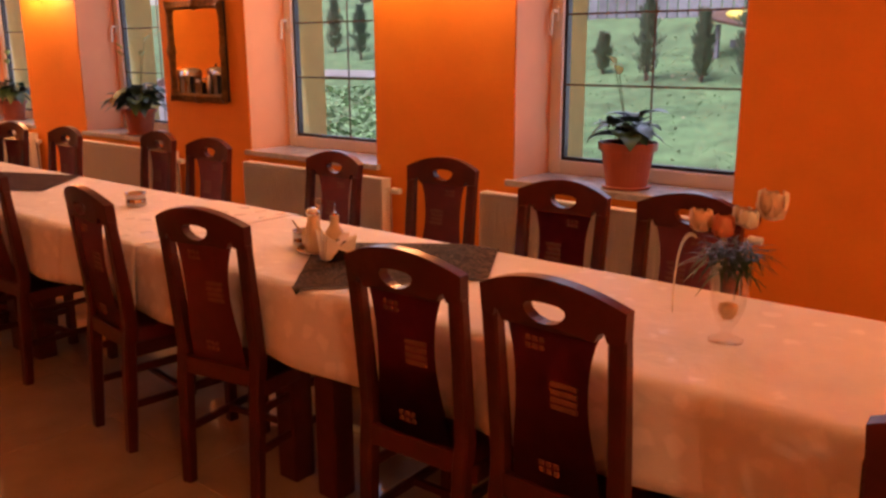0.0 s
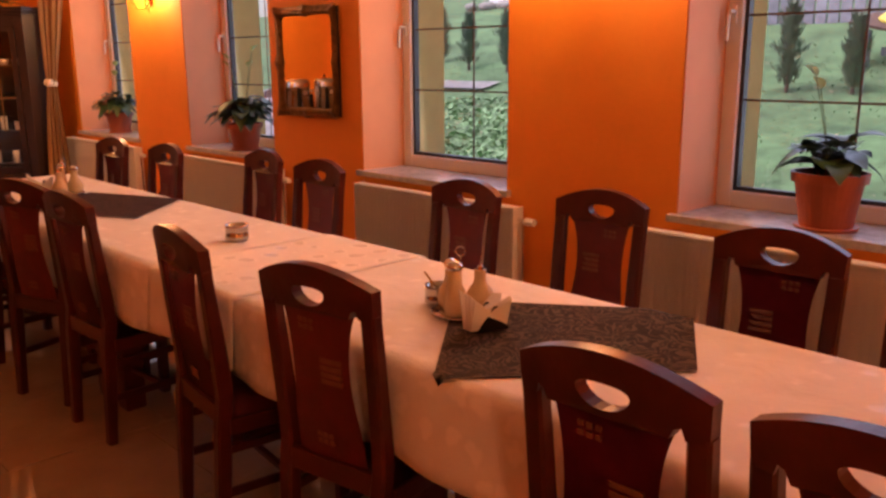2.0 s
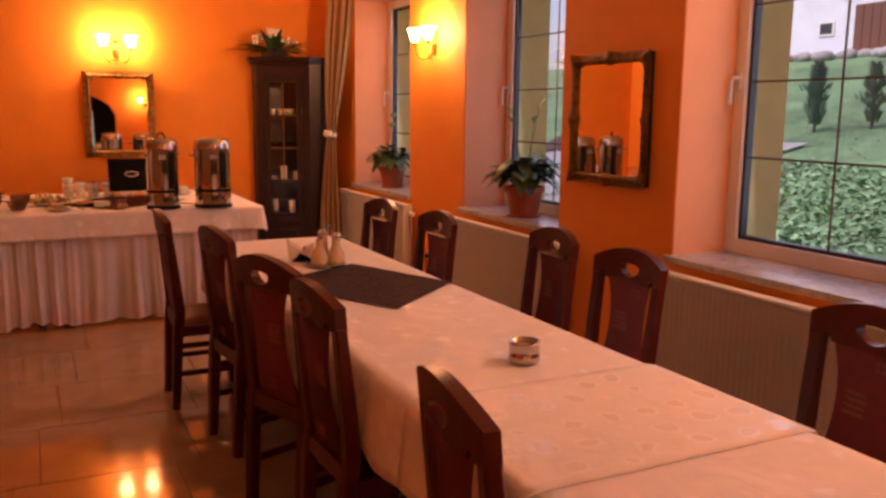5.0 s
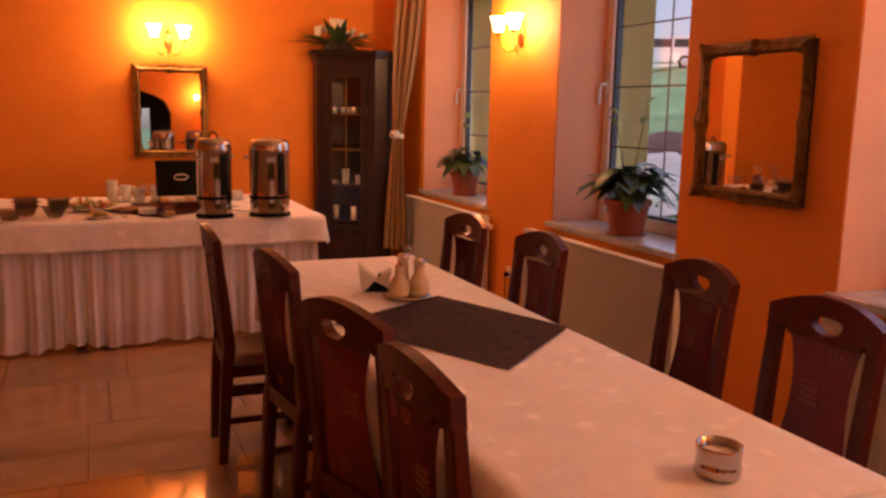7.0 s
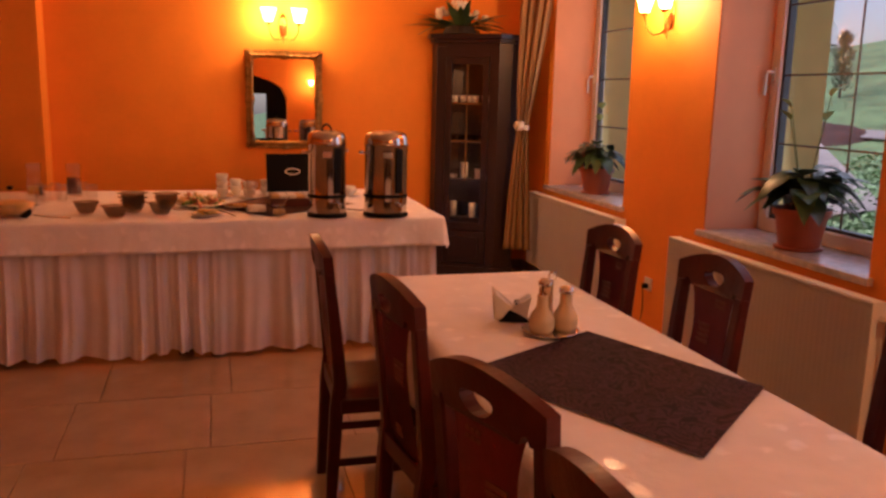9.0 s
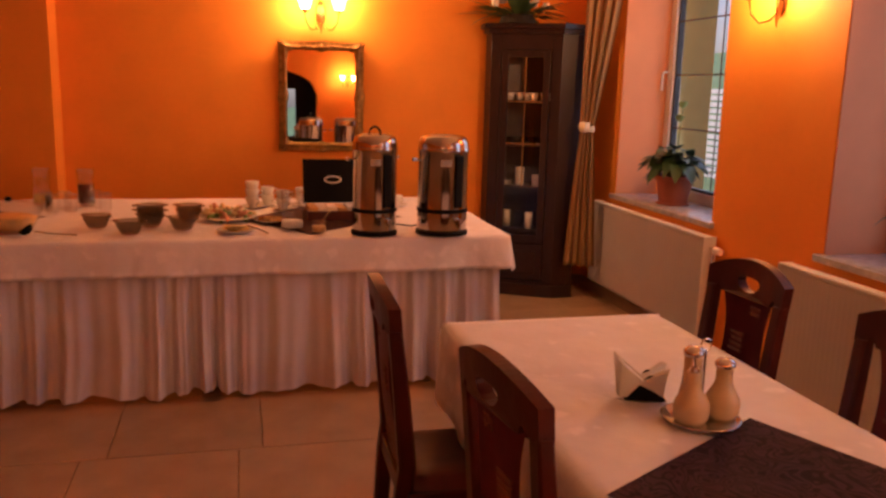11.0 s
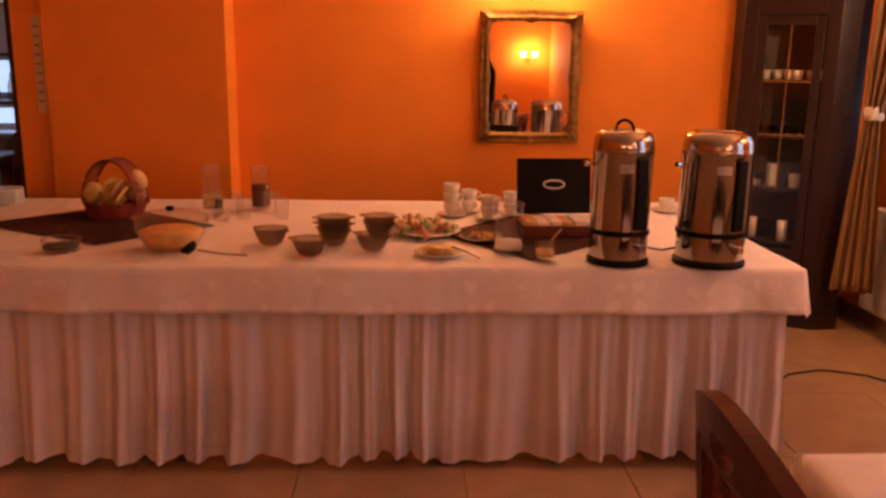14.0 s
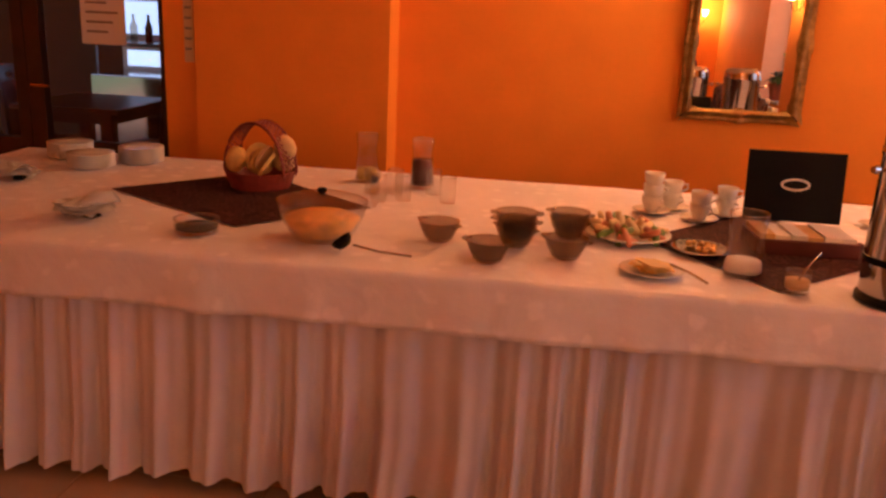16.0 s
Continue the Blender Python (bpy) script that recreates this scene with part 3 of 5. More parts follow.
# ---- chairs ----
def chair_model():
    c = thing("dining_chair", "dark wooden high-back chair with red upholstered splat and seat", "chair", group="chairs round the long table")

    def lean(z):
        return -0.02 - 0.055 * max(0.0, (z - 0.44) / 0.56) ** 1.2 if z > 0.44 else -0.045 + 0.025 * z / 0.44
    arc = [(x, 0.99 - 0.048 * (x / 0.187) ** 2) for x in (i * 0.0187 for i in range(-10, 11))]
    low = [(0.184, 0.872), (0.146, 0.872), (0.14, 0.892), (0.128, 0.888), (0.118, 0.868), (-0.118, 0.868), (-0.128, 0.888), (-0.14, 0.892), (-0.146, 0.872), (-0.184, 0.872)]
    hole = [(0.054 * math.cos(a), 0.914 + 0.025 * math.sin(a) + 0.004 * math.cos(2 * a)) for a in (2 * math.pi * k / 20 for k in range(20))]
    bm = prism(arc + low, 0.034, [hole], bend=0.6)
    bmesh.ops.translate(bm, vec=(0, -0.088, 0), verts=bm.verts)
    for v in bm.verts:
        v.co.y += -0.10 * (v.co.z - 0.9)
    part("crest_rail", bm, WOOD, c, "arched crest rail with an oval hand hole")

    def splat(u, v):
        z = 0.872 - 0.43 * v
        half = 0.105 + 0.015 * math.exp(-v * 8) + 0.012 * v ** 2 - 0.012 * math.sin(math.pi * min(1, v * 1.4))
        x = (2 * u - 1) * half
        return (x, lean(z) - 0.004 + 0.6 * x * x - 0.010 * math.sin(math.pi * v), z)
    pad = part("splat", sheet(splat, 8, 18, 0.02), RED, c, "dark red padded splat", smooth=False)

    def patch(name, x0, x1, z0, z1, label=""):
        near = sorted(pad.data.vertices, key=lambda v: (v.co.x - (x0 + x1) / 2) ** 2 + (v.co.z - (z0 + z1) / 2) ** 2)[:4]
        y = min(v.co.y for v in near)
        part(name, box(x0, x1, y - 0.0025, y + 0.0025, z0, z1), GOLD_THREAD, c, label)
    # woven motifs on the splat
    for k in range(4):
        patch("motif_bar", 0.004, 0.072, 0.736 - k * 0.0185, 0.748 - k * 0.0185, "dull gold woven bar")
    for k in range(3):
        for j in range(2):
            patch("motif_dot", -0.062 + k * 0.019, -0.050 + k * 0.019, 0.815 + j * 0.018, 0.826 + j * 0.018)
            patch("motif_dot", -0.034 + k * 0.02, -0.021 + k * 0.02, 0.505 + j * 0.02, 0.517 + j * 0.02)
    for sx in (-1, 1):
        bm = bmesh.new()
        n = 9
        rings = []
        for i in range(n + 1):
            z = 0.88 * i / n
            w, d = 0.022, 0.018 + 0.006 * math.sin(math.pi * min(1, z / 0.88))
            cx, cy = sx * (0.154 + 0.011 * (z / 0.88)), lean(z) + (0.012 if z > 0.4 else 0.0)
            rings.append([bm.verts.new((cx + p * w, cy + q * d, z)) for p, q in ((-1, -0.7), (-0.7, -1), (0.7, -1), (1, -0.7), (1, 0.7), (0.7, 1), (-0.7, 1), (-1, 0.7))])
        for a, b in zip(rings, rings[1:]):
            for i in range(8):
                bm.faces.new((a[i], a[(i + 1) % 8], b[(i + 1) % 8], b[i]))
        bm.faces.new(rings[0])
        bm.faces.new(rings[-1])
        part("rear_post", bm, WOOD, c)
        part("front_leg", moved(box(-0.019, 0.019, -0.019, 0.019, 0, 0.40, 0.005), pose(sx * 0.175, 0.365, 0)), WOOD, c)
        for z in (0.17, 0.31):
            part("side_stretcher", box(sx * 0.168 - 0.009, sx * 0.168 + 0.009, -0.02, 0.35, z, z + 0.026, 0.004), WOOD, c)
    part("cross_stretcher", box(-0.16, 0.16, 0.17, 0.19, 0.172, 0.194, 0.004), WOOD, c)
    part("rear_rail", box(-0.145, 0.145, -0.035, -0.012, 0.40, 0.462, 0.005), WOOD, c)
    bm = bmesh.new()
    box(-0.195, -0.17, -0.01, 0.385, 0.375, 0.425, 0.004, bm)
    box(0.17, 0.195, -0.01, 0.385, 0.375, 0.425, 0.004, bm)
    box(-0.17, 0.17, 0.36, 0.385, 0.375, 0.425, 0.004, bm)
    part("seat_frame", bm, WOOD, c)

    def seat(u, v):
        x, y = (2 * u - 1) * (0.185 + 0.012 * v), -0.005 + 0.405 * v
        e = min(u, 1 - u, v, 1 - v)
        return (x, y, 0.428 + 0.034 * min(1.0, e * 7) ** 0.5)
    part("seat", sheet(seat, 14, 14, 0.012), RED, c, "dark red upholstered seat", smooth=True)
    return c


first = chair_model()
NEAR = [(-0.215, 1.43, 3), (-1.08, 1.665, -1), (-1.52, 1.67, 2), (-2.38, 1.675, 10), (-3.03, 1.66, -7), (-3.99, 1.69, 3), (-4.49, 1.67, 19), (-5.27, 1.655, 8), (-5.97, 1.535, -1)]
FAR = [(-1.26, 2.71, 178), (-1.74, 2.70, 182), (-2.51, 2.94, 184), (-3.07, 2.80, 178), (-4.06, 2.80, 181), (-4.65, 2.86, 176), (-5.38, 2.66, 181), (-6.03, 2.62, 184)]
for k, (x, y, a) in enumerate(NEAR + FAR):
    if k == 0:
        first.matrix_world = pose(x, y, 0, 0, 0, a)
    else:
        copy_thing(first, pose(x, y, 0, 0, 0, a))


# ---- the long table: three tables end to end, cloths on them ----
TY0, TY1 = 1.75, 2.49


def table(x0, x1, y0, y1, z, label, leg=0.045):
    t = thing("dining_table", label, "table", group="tables pushed end to end")
    part("tabletop", box(x0 + 0.01, x1 - 0.01, y0, y1, z - 0.035, z, 0.005), WOOD, t)
    part("apron", box(x0 + 0.1, x1 - 0.1, y0 + 0.08, y1 - 0.08, z - 0.12, z - 0.035), WOOD, t)
    for x in (x0 + 0.055 + leg, x1 - 0.055 - leg):
        for y in (y0 + 0.07 + leg, y1 - 0.07 - leg):
            part("leg", box(x - leg, x + leg, y - leg, y + leg, 0, z - 0.036, 0.008), WOOD, t)


table(-6.27, -4.22, TY0, TY1, 0.745, "dark wooden table under a white cloth")
table(-4.22, -2.16, TY0, TY1, 0.745, "dark wooden table under a white cloth")
table(-2.16, 0.05, TY0, TY1, 0.745, "dark wooden table under a white cloth")


def cloth(name, x0, x1, y0, y1, z, drop, ends, material, label, wave=0.018, seed=0, thick=0.003):
    """A tablecloth laid over an edge y0..y1 and, at the ends named, over x0 and x1."""
    n = int((x1 - x0) / 0.03)
    k = 34

    def f(u, v):
        s = (v - 0.5) * (y1 - y0 + 2 * drop)
        half = (y1 - y0) / 2
        x = x0 + (x1 - x0) * u
        over = max(0.0, abs(s) - half)
        side = 1 if s > 0 else -1
        zz = z - over
        yy = (y0 + y1) / 2 + (s if over == 0 else side * half)
        ripple = noise.noise((x * 3.1, seed, side * 3.7)) + 0.5 * math.sin(x * 17 + seed + 3 * noise.noise((x, seed, 1)))
        if over:
            yy += side * (0.005 + wave * (over / drop) * (1 + ripple))
            zz += 0.018 * noise.noise((x * 1.3, seed + 7, side)) * over / drop
        else:
            zz += 0.0018 * noise.noise((x * 4, s * 5, seed))
        return (x, yy, zz)
    bm = sheet(f, n, k)
    for end, xe, d in (("x0", x0, -1), ("x1", x1, 1)):
        if end in ends:
            def g(u, v, xe=xe, d=d):
                y = y0 + (y1 - y0) * u
                r = noise.noise((y * 4, seed + 3, d)) + 0.5 * math.sin(y * 19 + seed)
                return (xe + d * (0.004 + wave * v * (1 + r)), y, z - drop * v)
            sheet(g, 28, 12, bm=bm)
    bmesh.ops.remove_doubles(bm, verts=bm.verts, dist=0.0005)
    ob = finish(bm, name, material, True)
    sol = ob.modifiers.new("cloth_thickness", "SOLIDIFY")
    sol.thickness = thick
    return tagged(ob, label, "tablecloth")


cloth("tablecloth", -6.285, -3.48, TY0 - 0.02, TY1 + 0.02, 0.752, 0.245, ("x0",), CLOTH, "white damask tablecloth over the far tables", seed=1)
cloth("tablecloth", -2.98, 0.10, TY0 - 0.02, TY1 + 0.02, 0.752, 0.245, ("x1",), CLOTH, "white damask tablecloth with ironed folds", seed=5)
cloth("tablecloth", -3.52, -2.95, TY0 - 0.024, TY1 + 0.024, 0.7565, 0.225, (), CLOTH2, "cream tablecloth bridging two white cloths", seed=9)


def diamond(name, corners, z, material, label, hang=0.0):
    """A square runner laid cornerwise; what passes the table's near edge hangs down."""
    a, b, c, d = (Vector((x, y, 0)) for x, y in corners)

    def f(u, v):
        p = (a * (1 - u) + b * u) * (1 - v) + (d * (1 - u) + c * u) * v
        zz = z + 0.0012 * noise.noise((p.x * 9, p.y * 9, 2))
        lo, hi = TY0 - 0.026, TY1 + 0.026
        if hang and p.y < lo:
            return (p.x, lo - 0.006, zz - (lo - p.y))
        if hang and p.y > hi:
            return (p.x, hi + 0.006, zz - (p.y - hi))
        return (p.x, p.y, zz)
    return tagged(finish(sheet(f, 40, 40, 0.002), name, material, True), label, "runner")


diamond("table_runner", [(-2.05, 1.70), (-1.655, 2.165), (-1.90, 2.58), (-2.46, 2.18)], 0.7575, RUNNER_DARK, "dark brown brocade runner laid on the white tablecloth", 1)
diamond("table_runner", [(-5.085, 1.76), (-4.44, 2.09), (-4.795, 2.50), (-5.375, 2.26)], 0.7575, RUNNER_PLUM, "plum brocade runner laid on the white tablecloth", 1)


# ---- things on the long table ----
def cruet_set(x, y, z, turn, label):
    """Two round-bellied cruets and a shaker on a steel tray with a ring handle."""
    c = thing("cruet_set", label, "cruet set", pose(x, y, z, 0, 0, turn))
    part("tray", lathe([(0, 0), (0.088, 0), (0.093, 0.007), (0.088, 0.009), (0, 0.006)], 28), STEEL, c, smooth=True)
    belly = [(0, 0.008), (0.034, 0.009), (0.040, 0.022), (0.041, 0.036), (0.0405, 0.038), (0.0415, 0.041), (0.039, 0.055), (0.030, 0.072), (0.020, 0.085), (0.0165, 0.098), (0.0165, 0.122), (0.018, 0.126), (0, 0.127)]
    b = part("oil_bottle", lathe(belly, 22, at=(-0.043, -0.020, 0)), CREAMCER, c, "cream glazed oil bottle", smooth=True)
    part("spout", tube([(-0.043, -0.020, 0.126), (-0.043, -0.020, 0.137), (-0.043, -0.020, 0.138), (-0.047, -0.020, 0.166)], [0.011, 0.010, 0.004, 0.003]), CHROME, b)
    b = part("pepper_cruet", lathe([(r * (1.15 if z > 0.08 else 1.0), z) for r, z in belly], 22, at=(0.043, -0.016, 0)), CREAMCER, c, "cream glazed pepper cruet", smooth=True)
    part("cap", lathe([(0.020, 0.1275), (0.024, 0.131), (0.024, 0.139), (0.016, 0.148), (0, 0.151)], 18, at=(0.043, -0.016, 0)), CHROME, b, "chrome cap", smooth=True)
    sh = part("shaker", lathe([(0, 0.008), (0.027, 0.009), (0.030, 0.03), (0.024, 0.07), (0.021, 0.105), (0.021, 0.135), (0, 0.136)], 18, at=(0.004, 0.050, 0)), CREAMCER, c, "cream salt shaker", smooth=True)
    part("cap", lathe([(0.021, 0.1365), (0.025, 0.14), (0.025, 0.15), (0.016, 0.16), (0, 0.163)], 18, at=(0.004, 0.050, 0)), CHROME, sh, "chrome cap", smooth=True)
    part("rod", tube([(0.004, 0.008, 0.006), (0.004, 0.008, 0.165)], 0.003), CHROME, c)
    part("ring_handle", tube([(0.004 + 0.014 * math.sin(a), 0.008, 0.179 - 0.014 * math.cos(a)) for a in (2 * math.pi * k / 16 for k in range(17))], 0.0022), CHROME, c)


def napkins(x, y, z, turn, label):
    """A low triangular holder with folded napkins standing up in two peaks."""
    nst = thing("napkin_holder", label, "napkin holder", pose(x, y, z, 0, 0, turn))
    tri = [(-0.045, 0), (0.055, 0), (0.020, 0.066), (0.010, 0.066)]
    for yy in (-0.024, 0.021):
        part("holder", moved(prism(tri, 0.003), pose(0, yy, 0)), BLACK, nst, "dark metal side plate")
    part("base", box(-0.045, 0.055, -0.0205, 0.0205, 0, 0.004), BLACK, nst)
    for side in (-1, 1):
        for k in range(3):
            lean = side * (5 + 4 * k)
            peak = 0.112 - 0.007 * k
            shape = [(-0.062, 0.004), (0.045, 0.004), (0.062 - 0.006 * k, 0.085), (-0.005, 0.050), (-0.072 + 0.006 * k, peak)]
            part("napkin", moved(prism(shape, 0.0045, bend=side * 1.6), pose(0.002 * k, side * (0.004 + 0.0055 * k), 0.003, -lean, 0, side * 5)), PAPER, nst)


cruet_set(-2.345, 2.10, 0.760, 200, "cruet set of cream bottles with chrome caps")
napkins(-2.20, 2.04, 0.760, 75, "dark napkin holder with folded white paper napkins")
cruet_set(-5.385, 2.135, 0.760, 95, "cruet set of cream bottles with chrome caps")
napkins(-5.545, 2.065, 0.756, 72, "dark napkin holder with folded white paper napkins")


def dish(x, y, z, r, h, label, spoon=False, material=None, name="sugar_bowl"):
    d = thing(name, label, "bowl", pose(x, y, z))
    part("bowl", lathe([(0, 0), (r * 0.94, 0), (r, h * 0.06), (r, h * 0.34), (r * 0.97, h * 0.38), (r * 0.97, h * 0.82), (r, h * 0.86), (r, h), (r * 0.93, h), (r * 0.92, h * 0.35), (r * 0.9, h * 0.12), (0, h * 0.1)], 24), material or STEEL, d, smooth=True)
    part("filling", lathe([(0, h * 0.7), (r * 0.91, h * 0.68), (r * 0.88, h * 0.4), (0, h * 0.4)], 20), SUGAR, d)
    if spoon:
        part("spoon", tube([(0, 0, h * 0.75), (-r * 0.8, 0.0, h * 1.08), (-r * 1.7, 0.01, h * 1.4)], 0.0035), STEEL, d, "small steel spoon")


dish(-3.69, 2.175, 0.757, 0.046, 0.062, "round steel dish on the white tablecloth")
dish(-2.475, 2.13, 0.757, 0.042, 0.055, "small steel sugar bowl with a spoon", True)


def rose(bm, at, r, seed):
    rnd = random.Random(seed)
    for k in range(18):
        a, t = k * 2.4 + rnd.uniform(-0.3, 0.3), k / 18
        rr = r * (0.4 + 0.6 * t)
        m = Matrix.Translation(at) @ pose(0, 0, 0, 0, 0, math.degrees(a)) @ pose(rr * 0.38, 0, 0, 0, -8 + 34 * t, 0)

        def petal(u, v):
            w = rr * 0.75 * math.sin(math.pi * min(1, 0.25 + 0.65 * v)) * (2 * u - 1)
            return m @ Vector((-0.35 * rr * (2 * u - 1) ** 2 + 0.3 * rr * math.sin(math.pi * v), w * 1.2, rr * 1.7 * (v - 0.35)))
        sheet(petal, 4, 4, bm=bm)


def leaf_blade(bm, base, direction, length, width, droop, fold=0.25):
    """One lance-shaped leaf from base, bending down as it goes."""
    d = Vector(direction).normalized()
    side = d.cross(Vector((0, 0, 1)))
    side = side.normalized() if side.length > 1e-3 else Vector((1, 0, 0))
    up = side.cross(d)

    def f(u, v):
        w = width * math.sin(math.pi * v ** 0.75) ** 0.9 * (2 * u - 1) if 0 < v < 1 else 0.0005 * (2 * u - 1)
        return Vector(base) + d * (length * v) + Vector((0, 0, -droop * length * v * v)) + side * w + up * (fold * abs(w))
    sheet(f, 2, 7, bm=bm)


def vase():
    v = thing("flower_vase", "footed glass vase with artificial roses and greenery", "vase", pose(-0.862, 2.075, 0.7555))
    part("vase_glass", lathe([(0, 0), (0.042, 0.001), (0.043, 0.006), (0.014, 0.016), (0.011, 0.03), (0.024, 0.05), (0.040, 0.09), (0.047, 0.14), (0.052, 0.19), (0.049, 0.19), (0.043, 0.14), (0.035, 0.09), (0.016, 0.056), (0, 0.052)], 28), GLASS, v, "clear glass", smooth=True)
    part("filler", lathe([(0, 0.056), (0.014, 0.06), (0.024, 0.08), (0.022, 0.095), (0, 0.105)], 16), BREAD, v, "beige moss filling", smooth=True)
    rnd = random.Random(4)
    bm = bmesh.new()
    for k in range(220):
        a, e = rnd.uniform(0, 6.28), rnd.uniform(-0.35, 0.8)
        p = Vector((rnd.uniform(-0.05, 0.05), rnd.uniform(-0.05, 0.05), 0.19 + rnd.uniform(0, 0.05)))
        leaf_blade(bm, p, (math.cos(a), math.sin(a), e), rnd.uniform(0.05, 0.10), 0.0035, 0.4)
    part("greenery", bm, LEAF, v, "dark green needle foliage")
    for at, r, c in (((-0.075, -0.02, 0.29), 0.036, 0), ((-0.015, -0.03, 0.285), 0.034, 1), ((0.03, 0.02, 0.30), 0.032, 1), ((0.085, 0.0, 0.34), 0.045, 0), ((0.05, -0.05, 0.315), 0.028, 2), ((0.0, 0.05, 0.30), 0.03, 2)):
        bm = bmesh.new()
        rose(bm, at, r, int(at[0] * 1000) + 99)
        part("rose", bm, ROSE[c], v, smooth=True)
    part("ribbon", sheet(lambda u, t: (-0.07 - 0.05 * math.sin(1.7 * t), -0.05 - 0.01 * u, 0.26 + 0.02 * math.sin(3 * t) - 0.2 * t * t + 0.012 * u), 2, 18, 0.001), ROSE[2], v, "thin white ribbon", smooth=True)


vase()


# ---- potted plants on the sills ----
def pot_plant(x, y, z, r, h, leaves, size, seed, label, spread=1.0, blooms=0, broad=1.0):
    p = thing("potted_plant", label, "plant", pose(x, y, z))
    part("saucer", lathe([(0, 0), (r * 0.80, 0), (r * 0.86, 0.012), (r * 0.82, 0.014), (0, 0.01)], 28), TERRA, p, smooth=True)
    part("pot", lathe([(0, 0.012), (r * 0.70, 0.012), (r * 0.90, h * 0.82), (r, h * 0.83), (r * 1.02, h), (r * 0.93, h), (r * 0.88, h * 0.85), (r * 0.80, h * 0.84), (0, h * 0.84)], 32), TERRA, p, "terracotta-coloured plastic pot")
    part("soil", lathe([(0, h * 0.9), (r * 0.5, h * 0.89), (r * 0.87, h * 0.86), (0, h * 0.845)], 20), SOIL, p)
    rnd = random.Random(seed)
    for k in range(leaves):
        bm = bmesh.new()
        a, e = rnd.uniform(0, 6.283), rnd.uniform(0.35, 1.2)
        stem = size * rnd.uniform(0.4, 0.85)
        base = Vector((rnd.uniform(-0.3, 0.3) * r, rnd.uniform(-0.3, 0.3) * r, h * 0.88))
        out = spread * (0.75 - 0.55 * e)
        tip = base + Vector((math.cos(a) * stem * out, math.sin(a) * stem * out, stem * (0.35 + 0.65 * e)))
        tube([base, (base + tip) / 2 + Vector((0, 0, stem * 0.12)), tip], 0.0025, 5, bm)
        leaf_blade(bm, tip, (math.cos(a), math.sin(a), 0.55 * e - 0.1), size * rnd.uniform(0.65, 1.0), broad * size * rnd.uniform(0.17, 0.25), rnd.uniform(0.2, 0.95))
        part("leaf", bm, LEAF, p, smooth=True)
    for k in range(blooms):
        bm = bmesh.new()
        a = rnd.uniform(0, 6.283)
        top = Vector((math.cos(a) * 0.09, math.sin(a) * 0.09, h + size * rnd.uniform(1.5, 2.3)))
        tube([(0, 0, h * 0.88), top * 0.5 + Vector((0, 0, h * 0.5)), top], 0.0022, 5, bm)
        part("flower_stem", bm, STEM, p)
        bm = bmesh.new()
        leaf_blade(bm, top, (math.cos(a), math.sin(a), 1.2), 0.085, 0.028, 0.2, 0.6)
        part("flower", bm, BLOOM, p, "pale green spathe", smooth=True)


SZ = WZ0 + 0.004
pot_plant(-2.03, 3.835, SZ, 0.142, 0.225, 34, 0.175, 3, "peace lily in a terracotta pot on the sill", 0.8, 2, 1.5)
pot_plant(-6.39, 3.855, SZ, 0.135, 0.20, 62, 0.235, 11, "leafy peace lily in a terracotta pot on the sill", 0.95, 4, 1.15)
pot_plant(-8.66, 3.86, SZ, 0.13, 0.19, 54, 0.215, 23, "leafy peace lily in a terracotta pot on the sill", 1.0, 2)


